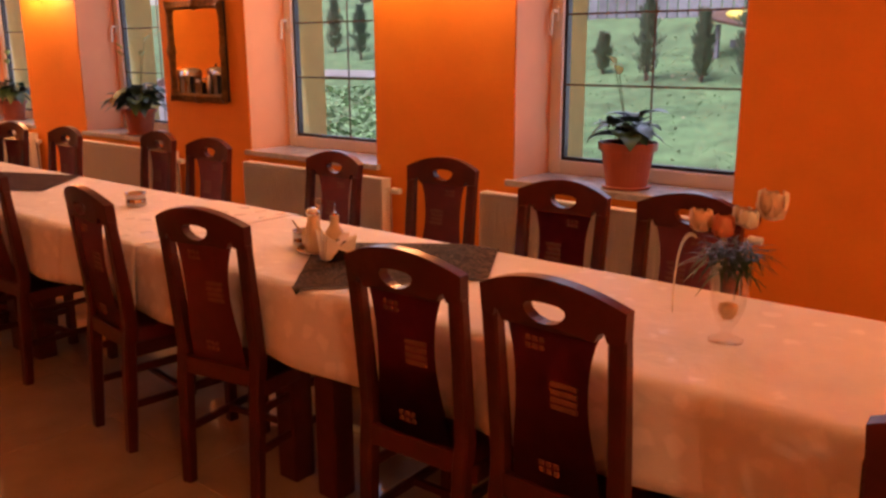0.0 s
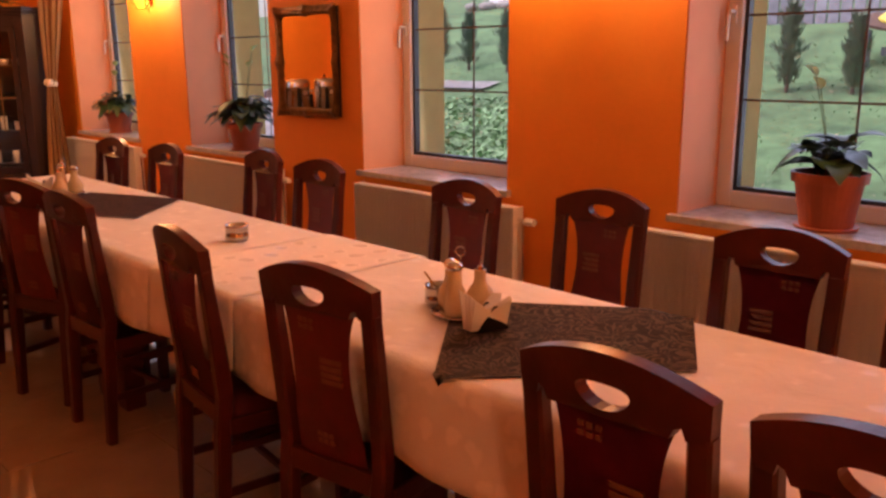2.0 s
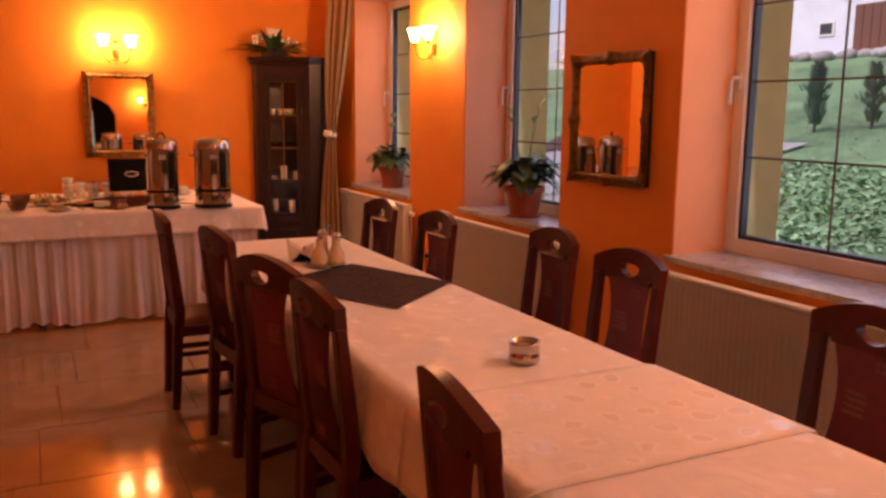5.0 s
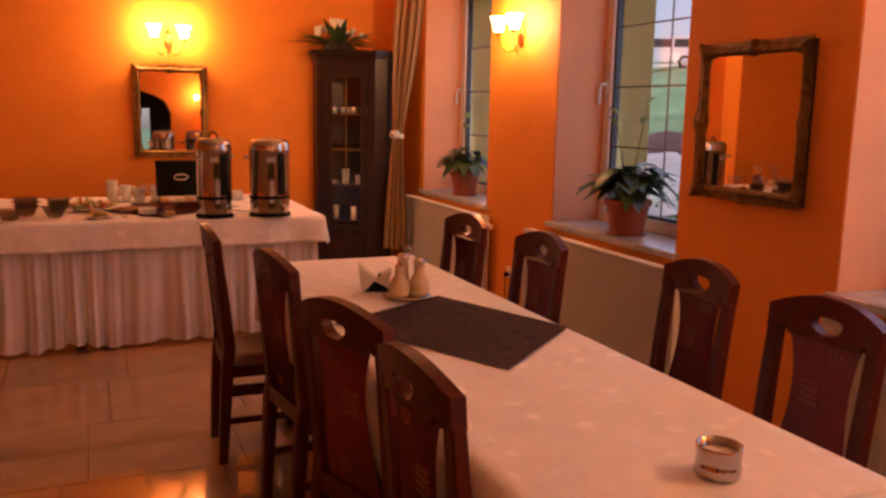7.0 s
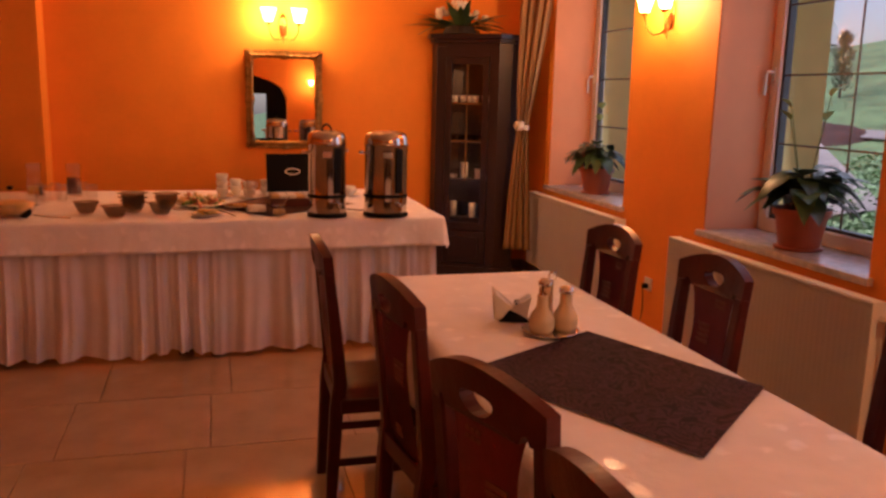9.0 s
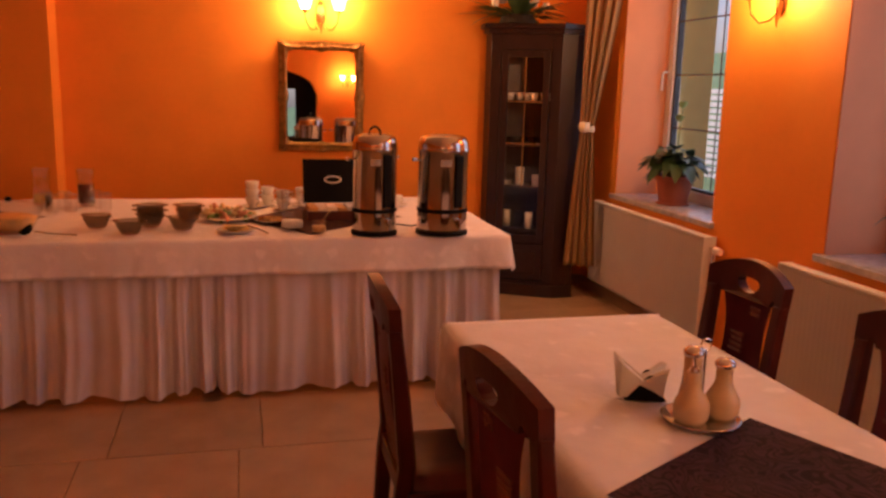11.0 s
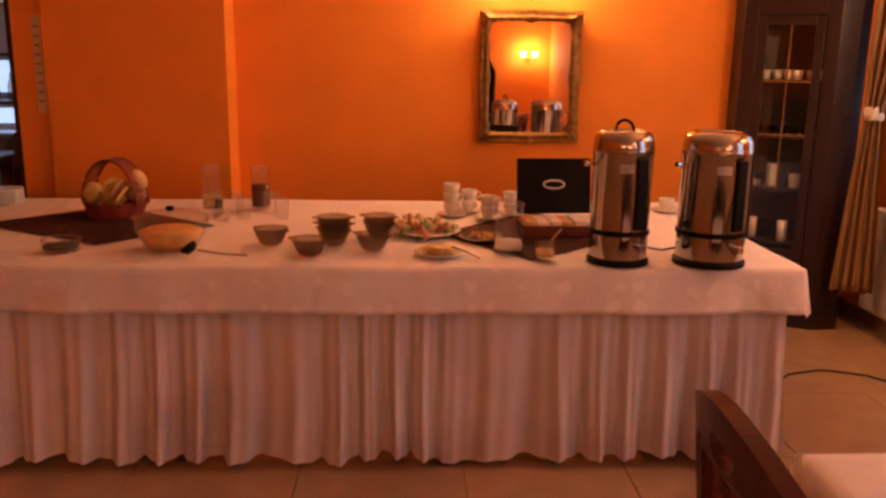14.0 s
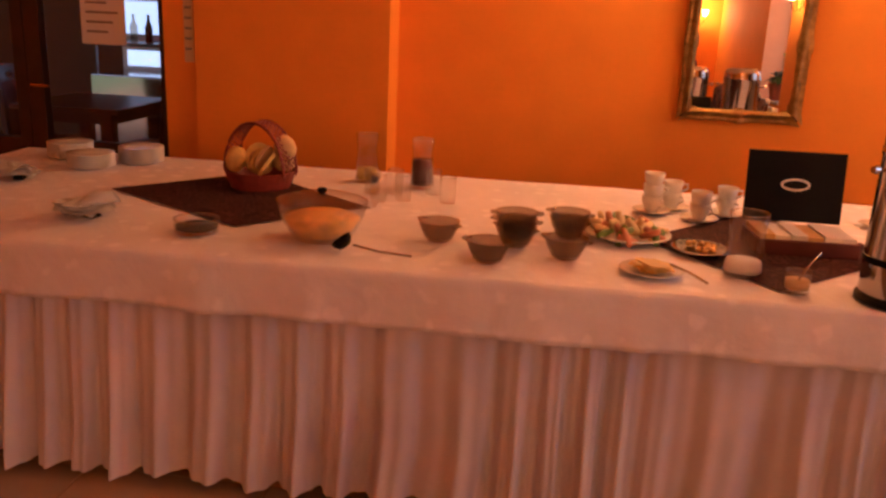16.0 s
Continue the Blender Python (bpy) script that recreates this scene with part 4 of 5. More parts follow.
# ---- corner cabinet, flowers on it, curtain ----
def corner_cabinet():
    c = thing("corner_cabinet", "dark mahogany corner cabinet with glazed door and crockery inside", "cabinet")
    p1, p2 = Vector((-9.60, 2.86, 0)), Vector((-9.36, 3.31, 0))
    BY = 3.47
    back = [(WX + 0.004, 2.86), (WX + 0.004, BY), (-9.36, BY)]
    H = 1.92

    def slab(z0, z1, grow=0.0):
        bm = bmesh.new()
        n = Vector((p2.y - p1.y, -(p2.x - p1.x), 0)).normalized()
        pts = [p1 + n * grow + Vector((0, -grow, 0)), p2 + n * grow + Vector((grow, 0, 0)), Vector((back[2][0] + grow, back[2][1], 0)), Vector((back[1][0], back[1][1], 0)), Vector((back[0][0], back[0][1] - grow, 0))]
        lo = [bm.verts.new((p.x, p.y, z0)) for p in pts]
        hi = [bm.verts.new((p.x, p.y, z1)) for p in pts]
        bm.faces.new(lo)
        bm.faces.new(hi)
        for i in range(5):
            bm.faces.new((lo[i], lo[(i + 1) % 5], hi[(i + 1) % 5], hi[i]))
        return bm
    part("plinth", slab(0.0, 0.09, 0.012), CABWOOD, c)
    part("bottom", slab(0.09, 0.11), CABWOOD, c)
    part("top", slab(H - 0.05, H - 0.02), CABWOOD, c)
    part("cornice", slab(H - 0.02, H + 0.012, 0.02), CABWOOD, c)
    part("cornice", slab(H + 0.012, H + 0.045, 0.045), CABWOOD, c)
    for z in (0.48, 0.80, 1.10, 1.42):
        part("shelf", slab(z, z + 0.014, -0.03), CABWOOD, c)
    part("side_panel", box(WX + 0.004, -9.60, 2.86, 2.878, 0.11, H - 0.05), CABWOOD, c)
    part("side_panel", box(-9.378, -9.36, 3.31, BY, 0.11, H - 0.05), CABWOOD, c)
    part("back_panel", box(WX + 0.004, WX + 0.012, 2.878, BY, 0.11, H - 0.05), CABWOOD, c)
    part("back_panel", box(WX + 0.012, -9.378, BY - 0.008, BY, 0.11, H - 0.05), CABWOOD, c)
    L = (p2 - p1).length
    m = Matrix.Translation(p1) @ pose(0, 0, 0, 0, 0, math.degrees(math.atan2(p2.y - p1.y, p2.x - p1.x)))
    bm = bmesh.new()
    box(0, 0.075, 0, 0.022, 0.11, H - 0.05, 0.004, bm)
    box(L - 0.075, L, 0, 0.022, 0.11, H - 0.05, 0.004, bm)
    box(0.075, L - 0.075, 0, 0.022, H - 0.13, H - 0.05, bm=bm)
    part("front_frame", moved(bm, m), CABWOOD, c)
    bm = bmesh.new()
    a, b, z0, z1 = 0.08, L - 0.08, 0.40, H - 0.135
    box(a, a + 0.05, -0.008, 0.016, z0, z1, 0.004, bm)
    box(b - 0.05, b, -0.008, 0.016, z0, z1, 0.004, bm)
    box(a + 0.05, b - 0.05, -0.008, 0.016, z0, z0 + 0.06, 0.004, bm)
    box(a + 0.05, b - 0.05, -0.008, 0.016, z1 - 0.05, z1, 0.004, bm)
    door = part("glazed_door", moved(bm, m), CABWOOD, c)
    part("door_glass", moved(box(a + 0.05, b - 0.05, 0.002, 0.006, z0 + 0.06, z1 - 0.05), m), PANE, door).visible_shadow = False
    bm = bmesh.new()
    box((a + b) / 2 - 0.005, (a + b) / 2 + 0.005, -0.004, 0.0015, 0.80, z1 - 0.05, bm=bm)
    for z in (1.12, 1.42):
        box(a + 0.05, b - 0.05, -0.004, 0.0015, z, z + 0.01, bm=bm)
    part("leaded_bar", moved(bm, m), BRONZE, door, "thin brass glazing bar")
    bm = bmesh.new()
    box(a, b, -0.006, 0.016, 0.12, 0.39, 0.006, bm)
    box(a + 0.05, b - 0.05, -0.014, -0.006, 0.17, 0.34, 0.008, bm)
    part("lower_door", moved(bm, m), CABWOOD, c)
    mid = (p1 + p2) / 2 + Vector((-0.11, 0.08, 0))
    rnd = random.Random(8)
    glass_at = []
    for z in (0.494, 0.814, 1.114, 1.434):
        for k in range(6):
            t = (k + 0.5) / 6 - 0.5
            q = mid + (p2 - p1) * t * 0.72 + Vector((rnd.uniform(-0.02, 0.04), rnd.uniform(-0.03, 0.02), 0))
            glass_at.append((q.x, q.y, z))
    for k, (x, y, z) in enumerate(glass_at):
        if z < 0.6:
            g = thing("drinking_glass", "clear tumbler on a cabinet shelf", "glass", pose(x, y, z), "glasses in the cabinet")
            part("glass_body", lathe([(0, 0), (0.026, 0), (0.031, 0.12), (0.029, 0.12), (0.024, 0.008), (0, 0.008)], 14), CERAMIC if k % 3 == 0 else SMOKED, g, smooth=True)
        elif z < 1.0:
            g = thing("plate_stack", "stack of white plates on a cabinet shelf", "plates", pose(x, y, z), "plates in the cabinet")
            part("plates", lathe([(0, 0), (0.03, 0), (0.034, 0.03 + 0.05 * (k % 3)), (0, 0.032 + 0.05 * (k % 3))], 16), SMOKED if k % 2 else CERAMIC, g)
        else:
            g = thing("coffee_cup", "white coffee cup on a cabinet shelf", "cup", pose(x, y, z), "cups in the cabinet")
            part("cup_body", lathe([(0, 0), (0.022, 0), (0.033, 0.055), (0.03, 0.055), (0.02, 0.006), (0, 0.006)], 14), CERAMIC if z > 1.3 else SMOKED, g, smooth=True)


corner_cabinet()


def cabinet_flowers():
    f = thing("flower_arrangement", "white flowers and greenery lying on the cabinet top", "flowers", pose(-9.52, 3.02, 1.966) @ Matrix.Diagonal((1.2, 1.25, 1.2, 1)))
    rnd = random.Random(5)
    part("base", lathe([(0, 0), (0.11, 0), (0.09, 0.05), (0, 0.06)], 16), SOIL, f)
    for k in range(60):
        bm = bmesh.new()
        a = rnd.uniform(0, 6.283)
        leaf_blade(bm, (0.05 * math.cos(a), 0.05 * math.sin(a), 0.035), (0.5 * math.cos(a), math.sin(a), rnd.uniform(0.1, 0.7)), rnd.uniform(0.18, 0.32), 0.02, rnd.uniform(0.1, 0.45))
        part("leaf", bm, LEAF, f, smooth=True)
    for k in range(26):
        bm = bmesh.new()
        a, d = rnd.uniform(0, 6.283), rnd.uniform(0.0, 0.22)
        rose(bm, (0.4 * d * math.cos(a), d * math.sin(a), 0.10 + rnd.uniform(0, 0.12) * (1 - d * 3)), rnd.uniform(0.02, 0.028), k)
        part("bloom", bm, ROSE[2], f, smooth=True)


cabinet_flowers()


def curtain():
    c = thing("curtain", "gold and brown striped curtain tied with a cream rosette", "curtain")
    zt, zk, zb = 2.78, 1.25, 0.27

    def f(u, v):
        z = zt + (zb - zt) * v
        if z > zk:
            half = 0.045 + 0.08 * min(1.0, (z - zk) / 0.9) ** 0.8
        else:
            half = 0.045 + 0.065 * ((zk - z) / (zk - zb)) ** 0.8
        k = max(0.0, min(1.0, (z - zk) / 1.2))
        mid = Vector((-9.23 + 0.02 * k + 0.02 * max(0, zk - z), 3.475 + 0.09 * k - 0.02 * max(0, zk - z), z))
        fold = 0.024 * math.sin(u * 2 * math.pi * 4 + 0.8 * math.sin(z * 2)) * min(1, half / 0.07)
        return mid + Vector((0.5, 0.87, 0)) * ((2 * u - 1) * half) + Vector((0.87, -0.5, 0)) * fold
    part("drape", sheet(f, 90, 50, 0.002, uv=True), CURTAIN, c, smooth=True)
    bm = bmesh.new()
    rose(bm, (-9.185, 3.43, zk), 0.05, 3)
    part("rosette", bm, ROSETTE, c, "cream rosette", smooth=True)
    part("tie_band", moved(lathe([(0.048, -0.02), (0.052, 0), (0.048, 0.02)], 20), pose(-9.23, 3.475, zk)), ROSETTE, c)
    part("rod", tube([(-9.3, 3.52, 2.8), (-7.6, 3.52, 2.8)], 0.014, 12), BRASS, c)
    for x in (-9.29, -7.7):
        part("bracket", box(x, x + 0.02, 3.52, WY, 2.79, 2.81), BRASS, c)


curtain()


# ---- buffet table ----
BX0, BX1, BY0, BY1, BZ = -9.16, -7.70, -1.75, 2.40, 0.782
for y0, y1 in ((BY0, BY0 + 1.38), (BY0 + 1.38, BY0 + 2.76), (BY0 + 2.76, BY1)):
    t = thing("buffet_table", "wooden trestle table hidden under the buffet cloth", "table", group="tables under the buffet cloth")
    part("tabletop", box(BX0 + 0.02, BX1 - 0.02, y0 + 0.01, y1 - 0.02, BZ - 0.04, BZ - 0.008), WOOD, t)
    for x in (BX0 + 0.1, BX1 - 0.14):
        for y in (y0 + 0.06, y1 - 0.12):
            part("leg", box(x, x + 0.05, y, y + 0.05, 0, BZ - 0.041), WOOD, t)


def buffet_skirt():
    s = thing("table_skirt", "sheer white pleated skirt round the buffet table", "table skirt")

    def run(n, length, place):
        def f(u, v):
            d = length * u
            w = d * 2 * math.pi / 0.145 + 7.5 * noise.noise((d * 1.9, 4, 0)) + 0.9 * v * noise.noise((d * 3.0, v * 1.5, 8))
            amp = 0.006 + 0.031 * v ** 0.8 * (0.7 + 1.3 * noise.noise((d * 3.3, 1, 0)))
            off = amp * (math.sin(w) + 0.35 * math.sin(2.7 * w + 1) + 0.3 * noise.noise((d * 11, v * 2, 0)))
            zb = 0.008 + 0.026 * (1 + noise.noise((d * 4, 9, 0))) + 0.008 * max(0.0, -math.sin(w))
            z = BZ - 0.10 - (BZ - 0.10 - zb) * v
            return place(d, off + 0.05 * v, z)
        return sheet(f, n, 16)
    bm = run(620, BY1 - BY0 - 0.04, lambda d, o, z: (BX1 - 0.03 + o, BY0 + 0.02 + d, z))
    part("front_skirt", bm, SKIRTING, s, smooth=True)
    bm = run(220, BX1 - BX0 - 0.04, lambda d, o, z: (BX0 + 0.02 + d, BY1 - 0.03 + o, z))
    part("end_skirt", bm, SKIRTING, s, smooth=True)


buffet_skirt()


def buffet_cloth():
    lo, hi = 0.165, 0.165

    def f(u, v):
        # u along the table, v from the back edge over the front edge
        L, W = BY1 - BY0 + 0.02, BX1 - BX0 + 0.015
        a = u * (L + hi)
        b = v * (W + lo)
        y = BY0 + min(a, L)
        x = BX0 + min(b, W)
        oa, ob = max(0, a - L), max(0, b - W)
        r1 = 0.010 * (1 + math.sin(y * 11 + 5 * noise.noise((y * 1.3, 0, 0)))) + 0.016 * noise.noise((y * 6, 2, 0)) + 0.006 * noise.noise((y * 19, 2, 0))
        r2 = 0.012 * (1 + math.sin(x * 8))
        z = BZ - max(oa, ob) - 0.12 * min(oa, ob)
        z += 0.003 * noise.noise((x * 4, y * 4, 3)) + 0.002 * max(0.0, noise.noise((x * 2 + y * 3, y * 9, 6))) if not (oa or ob) else 0.006 * noise.noise((x * 3 + a, y * 3, 5))
        y += oa * 0.06 + (r2 * oa / hi) - min(oa, ob) * 0.12
        x += ob * 0.06 + (r1 * ob / lo) - min(oa, ob) * 0.12
        return (x, y, z)
    ob = finish(sheet(f, 240, 96), "buffet_tablecloth", CLOTH, True)
    ob.modifiers.new("cloth_thickness", "SOLIDIFY").thickness = 0.003
    tagged(ob, "white tablecloth hanging over the buffet table's skirt", "tablecloth")


buffet_cloth()


# ---- on the buffet ----
Z = BZ + 0.0050


def urn(x, y, handle, label, r=0.108):
    u = thing("hot_water_urn", label, "urn", pose(x, y, Z, 0, 0, 25), "steel urns on the buffet")
    part("base_ring", lathe([(0, 0), (r * 1.06, 0), (r * 1.06, 0.016), (r * 0.98, 0.022), (0, 0.022)], 40), BLACK, u, "black plastic base", smooth=False)
    part("lower_body", lathe([(r * 0.97, 0.0225), (r, 0.028), (r, 0.112)], 48), STEEL, u, smooth=True)
    part("band", lathe([(r * 0.99, 0.1125), (r * 1.03, 0.114), (r * 1.03, 0.130), (r * 0.99, 0.1315)], 48), BLACK, u, "black plastic band")
    part("upper_body", lathe([(r, 0.132), (r, 0.405), (r * 1.03, 0.409), (r * 1.03, 0.424), (r * 1.01, 0.43)], 48), STEEL, u, smooth=True)
    lid = part("lid", lathe([(r * 1.01, 0.4305), (r * 1.0, 0.452), (r * 0.93, 0.475), (r * 0.78, 0.488), (r * 0.68, 0.490), (r * 0.66, 0.484), (0, 0.486)], 40), STEEL, u, "domed steel lid", smooth=True)
    if handle:
        part("lid_handle", tube([(0.05 * math.cos(a), 0, 0.486 + 0.04 * math.sin(a)) for a in (math.pi * k / 12 for k in range(13))], 0.006), BLACK, lid, "black hooped handle", smooth=True)
    gauge = part("level_gauge", box(r - 0.004, r + 0.010, -0.022, 0.022, 0.14, 0.395, 0.004), BLACK, u, "black level gauge strip")
    part("tap_boss", tube([(r, 0.0, 0.075), (r + 0.03, 0, 0.075)], 0.013, 12), CHROME, u)
    for sy in (-1, 1):
        k = part("side_knob", tube([(-0.02, sy * r, 0.37), (-0.02, sy * (r + 0.028), 0.372), (-0.02, sy * (r + 0.033), 0.373), (-0.02, sy * (r + 0.048), 0.374)], [0.007, 0.007, 0.012, 0.010], 12), CHROME, u)
    bm = sheet(lambda a, b: ((r + 0.001) * math.cos(-0.75 + 0.42 * a), (r + 0.001) * math.sin(-0.75 + 0.42 * a), 0.345 + 0.03 * b), 8, 1, 0.0008)
    part("paper_label", bm, PAPER, u, "small white paper label")


urn(-7.785, 1.737, True, "polished steel hot water urn with a hooped lid handle")
urn(-7.775, 2.080, False, "polished steel hot water urn with a flat lid", 0.124)

# power cable from the urns to the wall
tagged(finish(tube([(-8.3, 2.30, 0.006), (-8.42, 2.55, 0.006), (-8.46, 2.70, 0.006), (-8.62, 2.86, 0.006), (-8.68, 3.05, 0.006), (-8.6, 3.25, 0.006), (-8.35, 3.44, 0.006), (-7.9, 3.60, 0.006), (-7.66, 3.64, 0.006), (-7.55, 3.66, 0.02), (-7.53, 3.675, 0.2), (-7.53, 3.668, 0.35)], 0.004, 6), "power_cable", BLACK, True), "black power cable lying on the tiled floor", "cable")
tagged(finish(tube([(-7.97, 1.80, Z + 0.004), (-8.02, 1.9, Z + 0.004), (-7.96, 1.96, Z + 0.004), (-7.97, 2.06, Z + 0.02)], 0.004, 6), "power_cable", BLACK, True), "black urn cable lying on the cloth", "cable")


def tea_box():
    t = thing("tea_box", "open black and dark red tea chest", "box", pose(-8.34, 1.60, Z + 0.002, 0, 0, 92))
    part("lid", moved(box(-0.165, 0.165, 0, 0.016, 0, 0.245, 0.003), pose(0, 0.05, 0.068, -8)), BLACK, t, "upright black lid")
    for k, (w, h) in enumerate(((0.05, 0.022), (0.042, 0.014))):
        part("emblem", moved(prism([(w * math.cos(a), h * math.sin(a) + 0.13) for a in (2 * math.pi * i / 24 for i in range(24))], 0.001), pose(0, 0.0475 - 0.0015 * k, 0.068, -8)), PAPER if k == 0 else BLACK, t, "plain oval emblem")
    part("base", box(-0.165, 0.165, -0.15, 0.045, 0, 0.05, 0.003), BOXRED, t, "dark red box base")
    for k in range(6):
        part("tea_packet", box(-0.155 + 0.052 * k, -0.107 + 0.052 * k, -0.14, 0.035, 0.0505, 0.068 - 0.004 * (k % 2)), PAPER if k % 3 else BREAD, t)


tea_box()
diamond("buffet_runner", [(-8.28, 1.08), (-7.79, 1.42), (-8.30, 1.98), (-8.82, 1.55)], Z, RUNNER_RED, "dark red brocade runner under the tea chest")
diamond("buffet_runner", [(-8.025, -0.28), (-8.43, 0.10), (-8.92, -0.52), (-8.43, -0.93)], Z, RUNNER_RED, "dark red brocade runner under the bread basket")


def glass_bowls(x, y, n, label):
    for k in range(n):
        b = thing("glass_bowl", label, "bowl", pose(x, y, Z + 0.024 * k, 0, 0, 20 * k + 60 * x), "smoked glass bowls on the buffet")
        b.matrix_world = b.matrix_world @ Matrix.Diagonal((0.88, 0.88, 0.80, 1))
        part("bowl_body", lathe([(0, 0), (0.04, 0), (0.052, 0.012), (0.070, 0.055), (0.076, 0.075), (0.078, 0.085), (0.074, 0.085), (0.066, 0.055), (0.047, 0.014), (0, 0.006)], 28), SMOKED, b, smooth=True)
        for s in (-1, 1):
            part("ear_handle", tube([(s * 0.074, -0.022, 0.076), (s * 0.094, -0.012, 0.078), (s * 0.094, 0.012, 0.078), (s * 0.074, 0.022, 0.076)], 0.005, 6), SMOKED, b, smooth=True)


glass_bowls(-8.05, 0.405, 1, "brown smoked glass soup bowl with ear handles")
glass_bowls(-7.86, 0.580, 1, "brown smoked glass soup bowl with ear handles")
glass_bowls(-8.06, 0.655, 3, "stacked brown smoked glass soup bowl")
glass_bowls(-7.96, 0.815, 1, "stacked brown smoked glass soup bowl")
glass_bowls(-8.22, 0.83, 2, "stacked brown smoked glass soup bowl")


def big_bowl():
    b = thing("salad_bowl", "large glass bowl of orange fruit salad with lid", "bowl", pose(-7.97, 0.035, Z))
    part("bowl_body", lathe([(0, 0), (0.08, 0), (0.10, 0.012), (0.135, 0.08), (0.147, 0.125), (0.142, 0.125), (0.13, 0.08), (0.095, 0.016), (0, 0.008)], 40), GLASS, b, smooth=True)
    part("fruit_salad", lathe([(0, 0.012), (0.09, 0.017), (0.123, 0.07), (0.09, 0.082), (0, 0.088)], 32), ORANGEFOOD, b, "orange fruit salad", smooth=True)
    part("rim_handle", tube([(-0.03, 0.146, 0.118), (-0.02, 0.172, 0.122), (0.02, 0.172, 0.122), (0.03, 0.146, 0.118)], 0.006, 6), GLASS, b)
    part("lid", lathe([(0.14, 0.128), (0.10, 0.14), (0.03, 0.146), (0, 0.147)], 32), GLASS, b, "clear lid", smooth=True)
    part("lid_knob", lathe([(0, 0.1475), (0.01, 0.148), (0.018, 0.158), (0.012, 0.166), (0, 0.168)], 14), BLACK, b)


big_bowl()
l = thing("ladle", "steel serving ladle with black head on the cloth", "ladle", pose(-7.82, 0.15, Z, 0, 0, 100))
part("scoop", moved(lathe([(0, 0), (0.02, 0.004), (0.032, 0.02), (0.034, 0.032), (0.030, 0.030), (0.018, 0.008), (0, 0.005)], 18), pose(0, 0.03, 0.012, 0, -35, 0)), BLACK, l, "black scoop", smooth=True)
part("handle", tube([(0.02, 0.02, 0.022), (0.1, -0.01, 0.012), (0.2, -0.03, 0.006)], 0.004, 6), STEEL, l)


def platter():
    p = thing("cold_cut_platter", "round platter of rolled cold cuts and cheese", "platter", pose(-8.27, 1.03, Z))
    part("plate", lathe([(0, 0), (0.09, 0), (0.15, 0.022), (0.147, 0.026), (0.09, 0.006), (0, 0.005)], 36), CERAMIC, p, smooth=True)
    rnd = random.Random(12)
    for k in range(46):
        a, d = rnd.uniform(0, 6.283), 0.125 * math.sqrt(rnd.random())
        c = Vector((d * math.cos(a), d * math.sin(a), 0.022 + rnd.uniform(0, 0.055) * (1 - d * 5)))
        q = Vector((rnd.uniform(-1, 1), rnd.uniform(-1, 1), rnd.uniform(-0.2, 0.9))).normalized() * rnd.uniform(0.022, 0.04)
        part("slice_roll", tube([c - q, c, c + q], [0.009, 0.013, 0.010], 7), SALAD[2 if k % 6 == 0 else k % 2], p, smooth=True)


platter()
p = thing("cheese_plate", "small plate of yellow cheese slices with a fork", "plate", pose(-7.88, 1.07, Z))
part("plate", lathe([(0, 0), (0.06, 0), (0.095, 0.012), (0.093, 0.015), (0.06, 0.004), (0, 0.004)], 30), CERAMIC, p, smooth=True)
for k in range(9):
    part("cheese_slice", moved(box(-0.05, 0.05, -0.034, 0.034, 0, 0.004, 0.001), pose(-0.03 + 0.008 * k, 0.01 * math.sin(k * 2), 0.008 + 0.0042 * k * 0.8, 6, 4, 25 * k)), YELLOWFOOD, p)
part("fork", tube([(0.02, 0.05, 0.035), (0.05, 0.1, 0.024), (0.09, 0.15, 0.006)], 0.004, 6), STEEL, p)


def jar(name, x, y, r, h, fill, content, label, category, lip=False):
    j = thing(name, label, category, pose(x, y, Z))
    part("glass_wall", lathe([(0, 0), (r * 0.9, 0), (r, 0.008), (r * (0.86 if lip else 1.0), h * 0.72), (r * (0.97 if lip else 1.0), h), (r * 0.93, h), (r * (0.82 if lip else 0.95), h * 0.72), (r * 0.94, 0.012), (0, 0.008)], 28), GLASS, j, smooth=True)
    # thin ring added on the edge to catch a bright highlight
    part("rim", tube([(r * 0.95 * math.cos(a), r * 0.95 * math.sin(a), h) for a in (2 * math.pi * k / 24 for k in range(25))], 0.0022, 6), RIM, j, "extra glossy ring for the glass rim's highlight", smooth=True)
    if fill:
        part("content", lathe([(0, 0.009), (r * 0.93, 0.013), (r * (0.85 if lip else 0.94), fill), (0, fill)], 24), content, j, smooth=True)


jar("sugar_jug", -7.94, 1.345, 0.060, 0.19, 0.045, SUGAR, "glass jug with white sugar in its bottom", "jug", True)
jar("jam_jar", -7.80, 1.465, 0.036, 0.062, 0.038, BREAD, "small glass jar with a spoon in it", "jar")
tagged(finish(tube([(-7.79, 1.46, Z + 0.03), (-7.82, 1.50, Z + 0.08), (-7.84, 1.53, Z + 0.11)], 0.003, 6), "teaspoon", STEEL, True), "steel teaspoon leaning in the jam jar", "spoon")
jar("juice_carafe", -8.90, -0.02, 0.050, 0.205, 0.06, JUICE, "tall glass carafe with a little yellow juice", "carafe", True)
jar("juice_carafe", -8.86, 0.225, 0.050, 0.205, 0.12, BERRY, "tall glass carafe half full of dark red juice", "carafe", True)
for x, y in ((-8.56, 0.10), (-8.60, 0.19), (-8.70, 0.14), (-8.68, 0.05), (-8.61, 0.365), (-8.74, 0.29)):
    jar("drinking_glass", x, y, 0.032, 0.10, 0, None, "empty clear drinking glass on the cloth", "glass")
jar("relish_bowl", -7.93, -0.37, 0.072, 0.045, 0.022, SOIL, "shallow glass bowl with dark relish", "bowl")


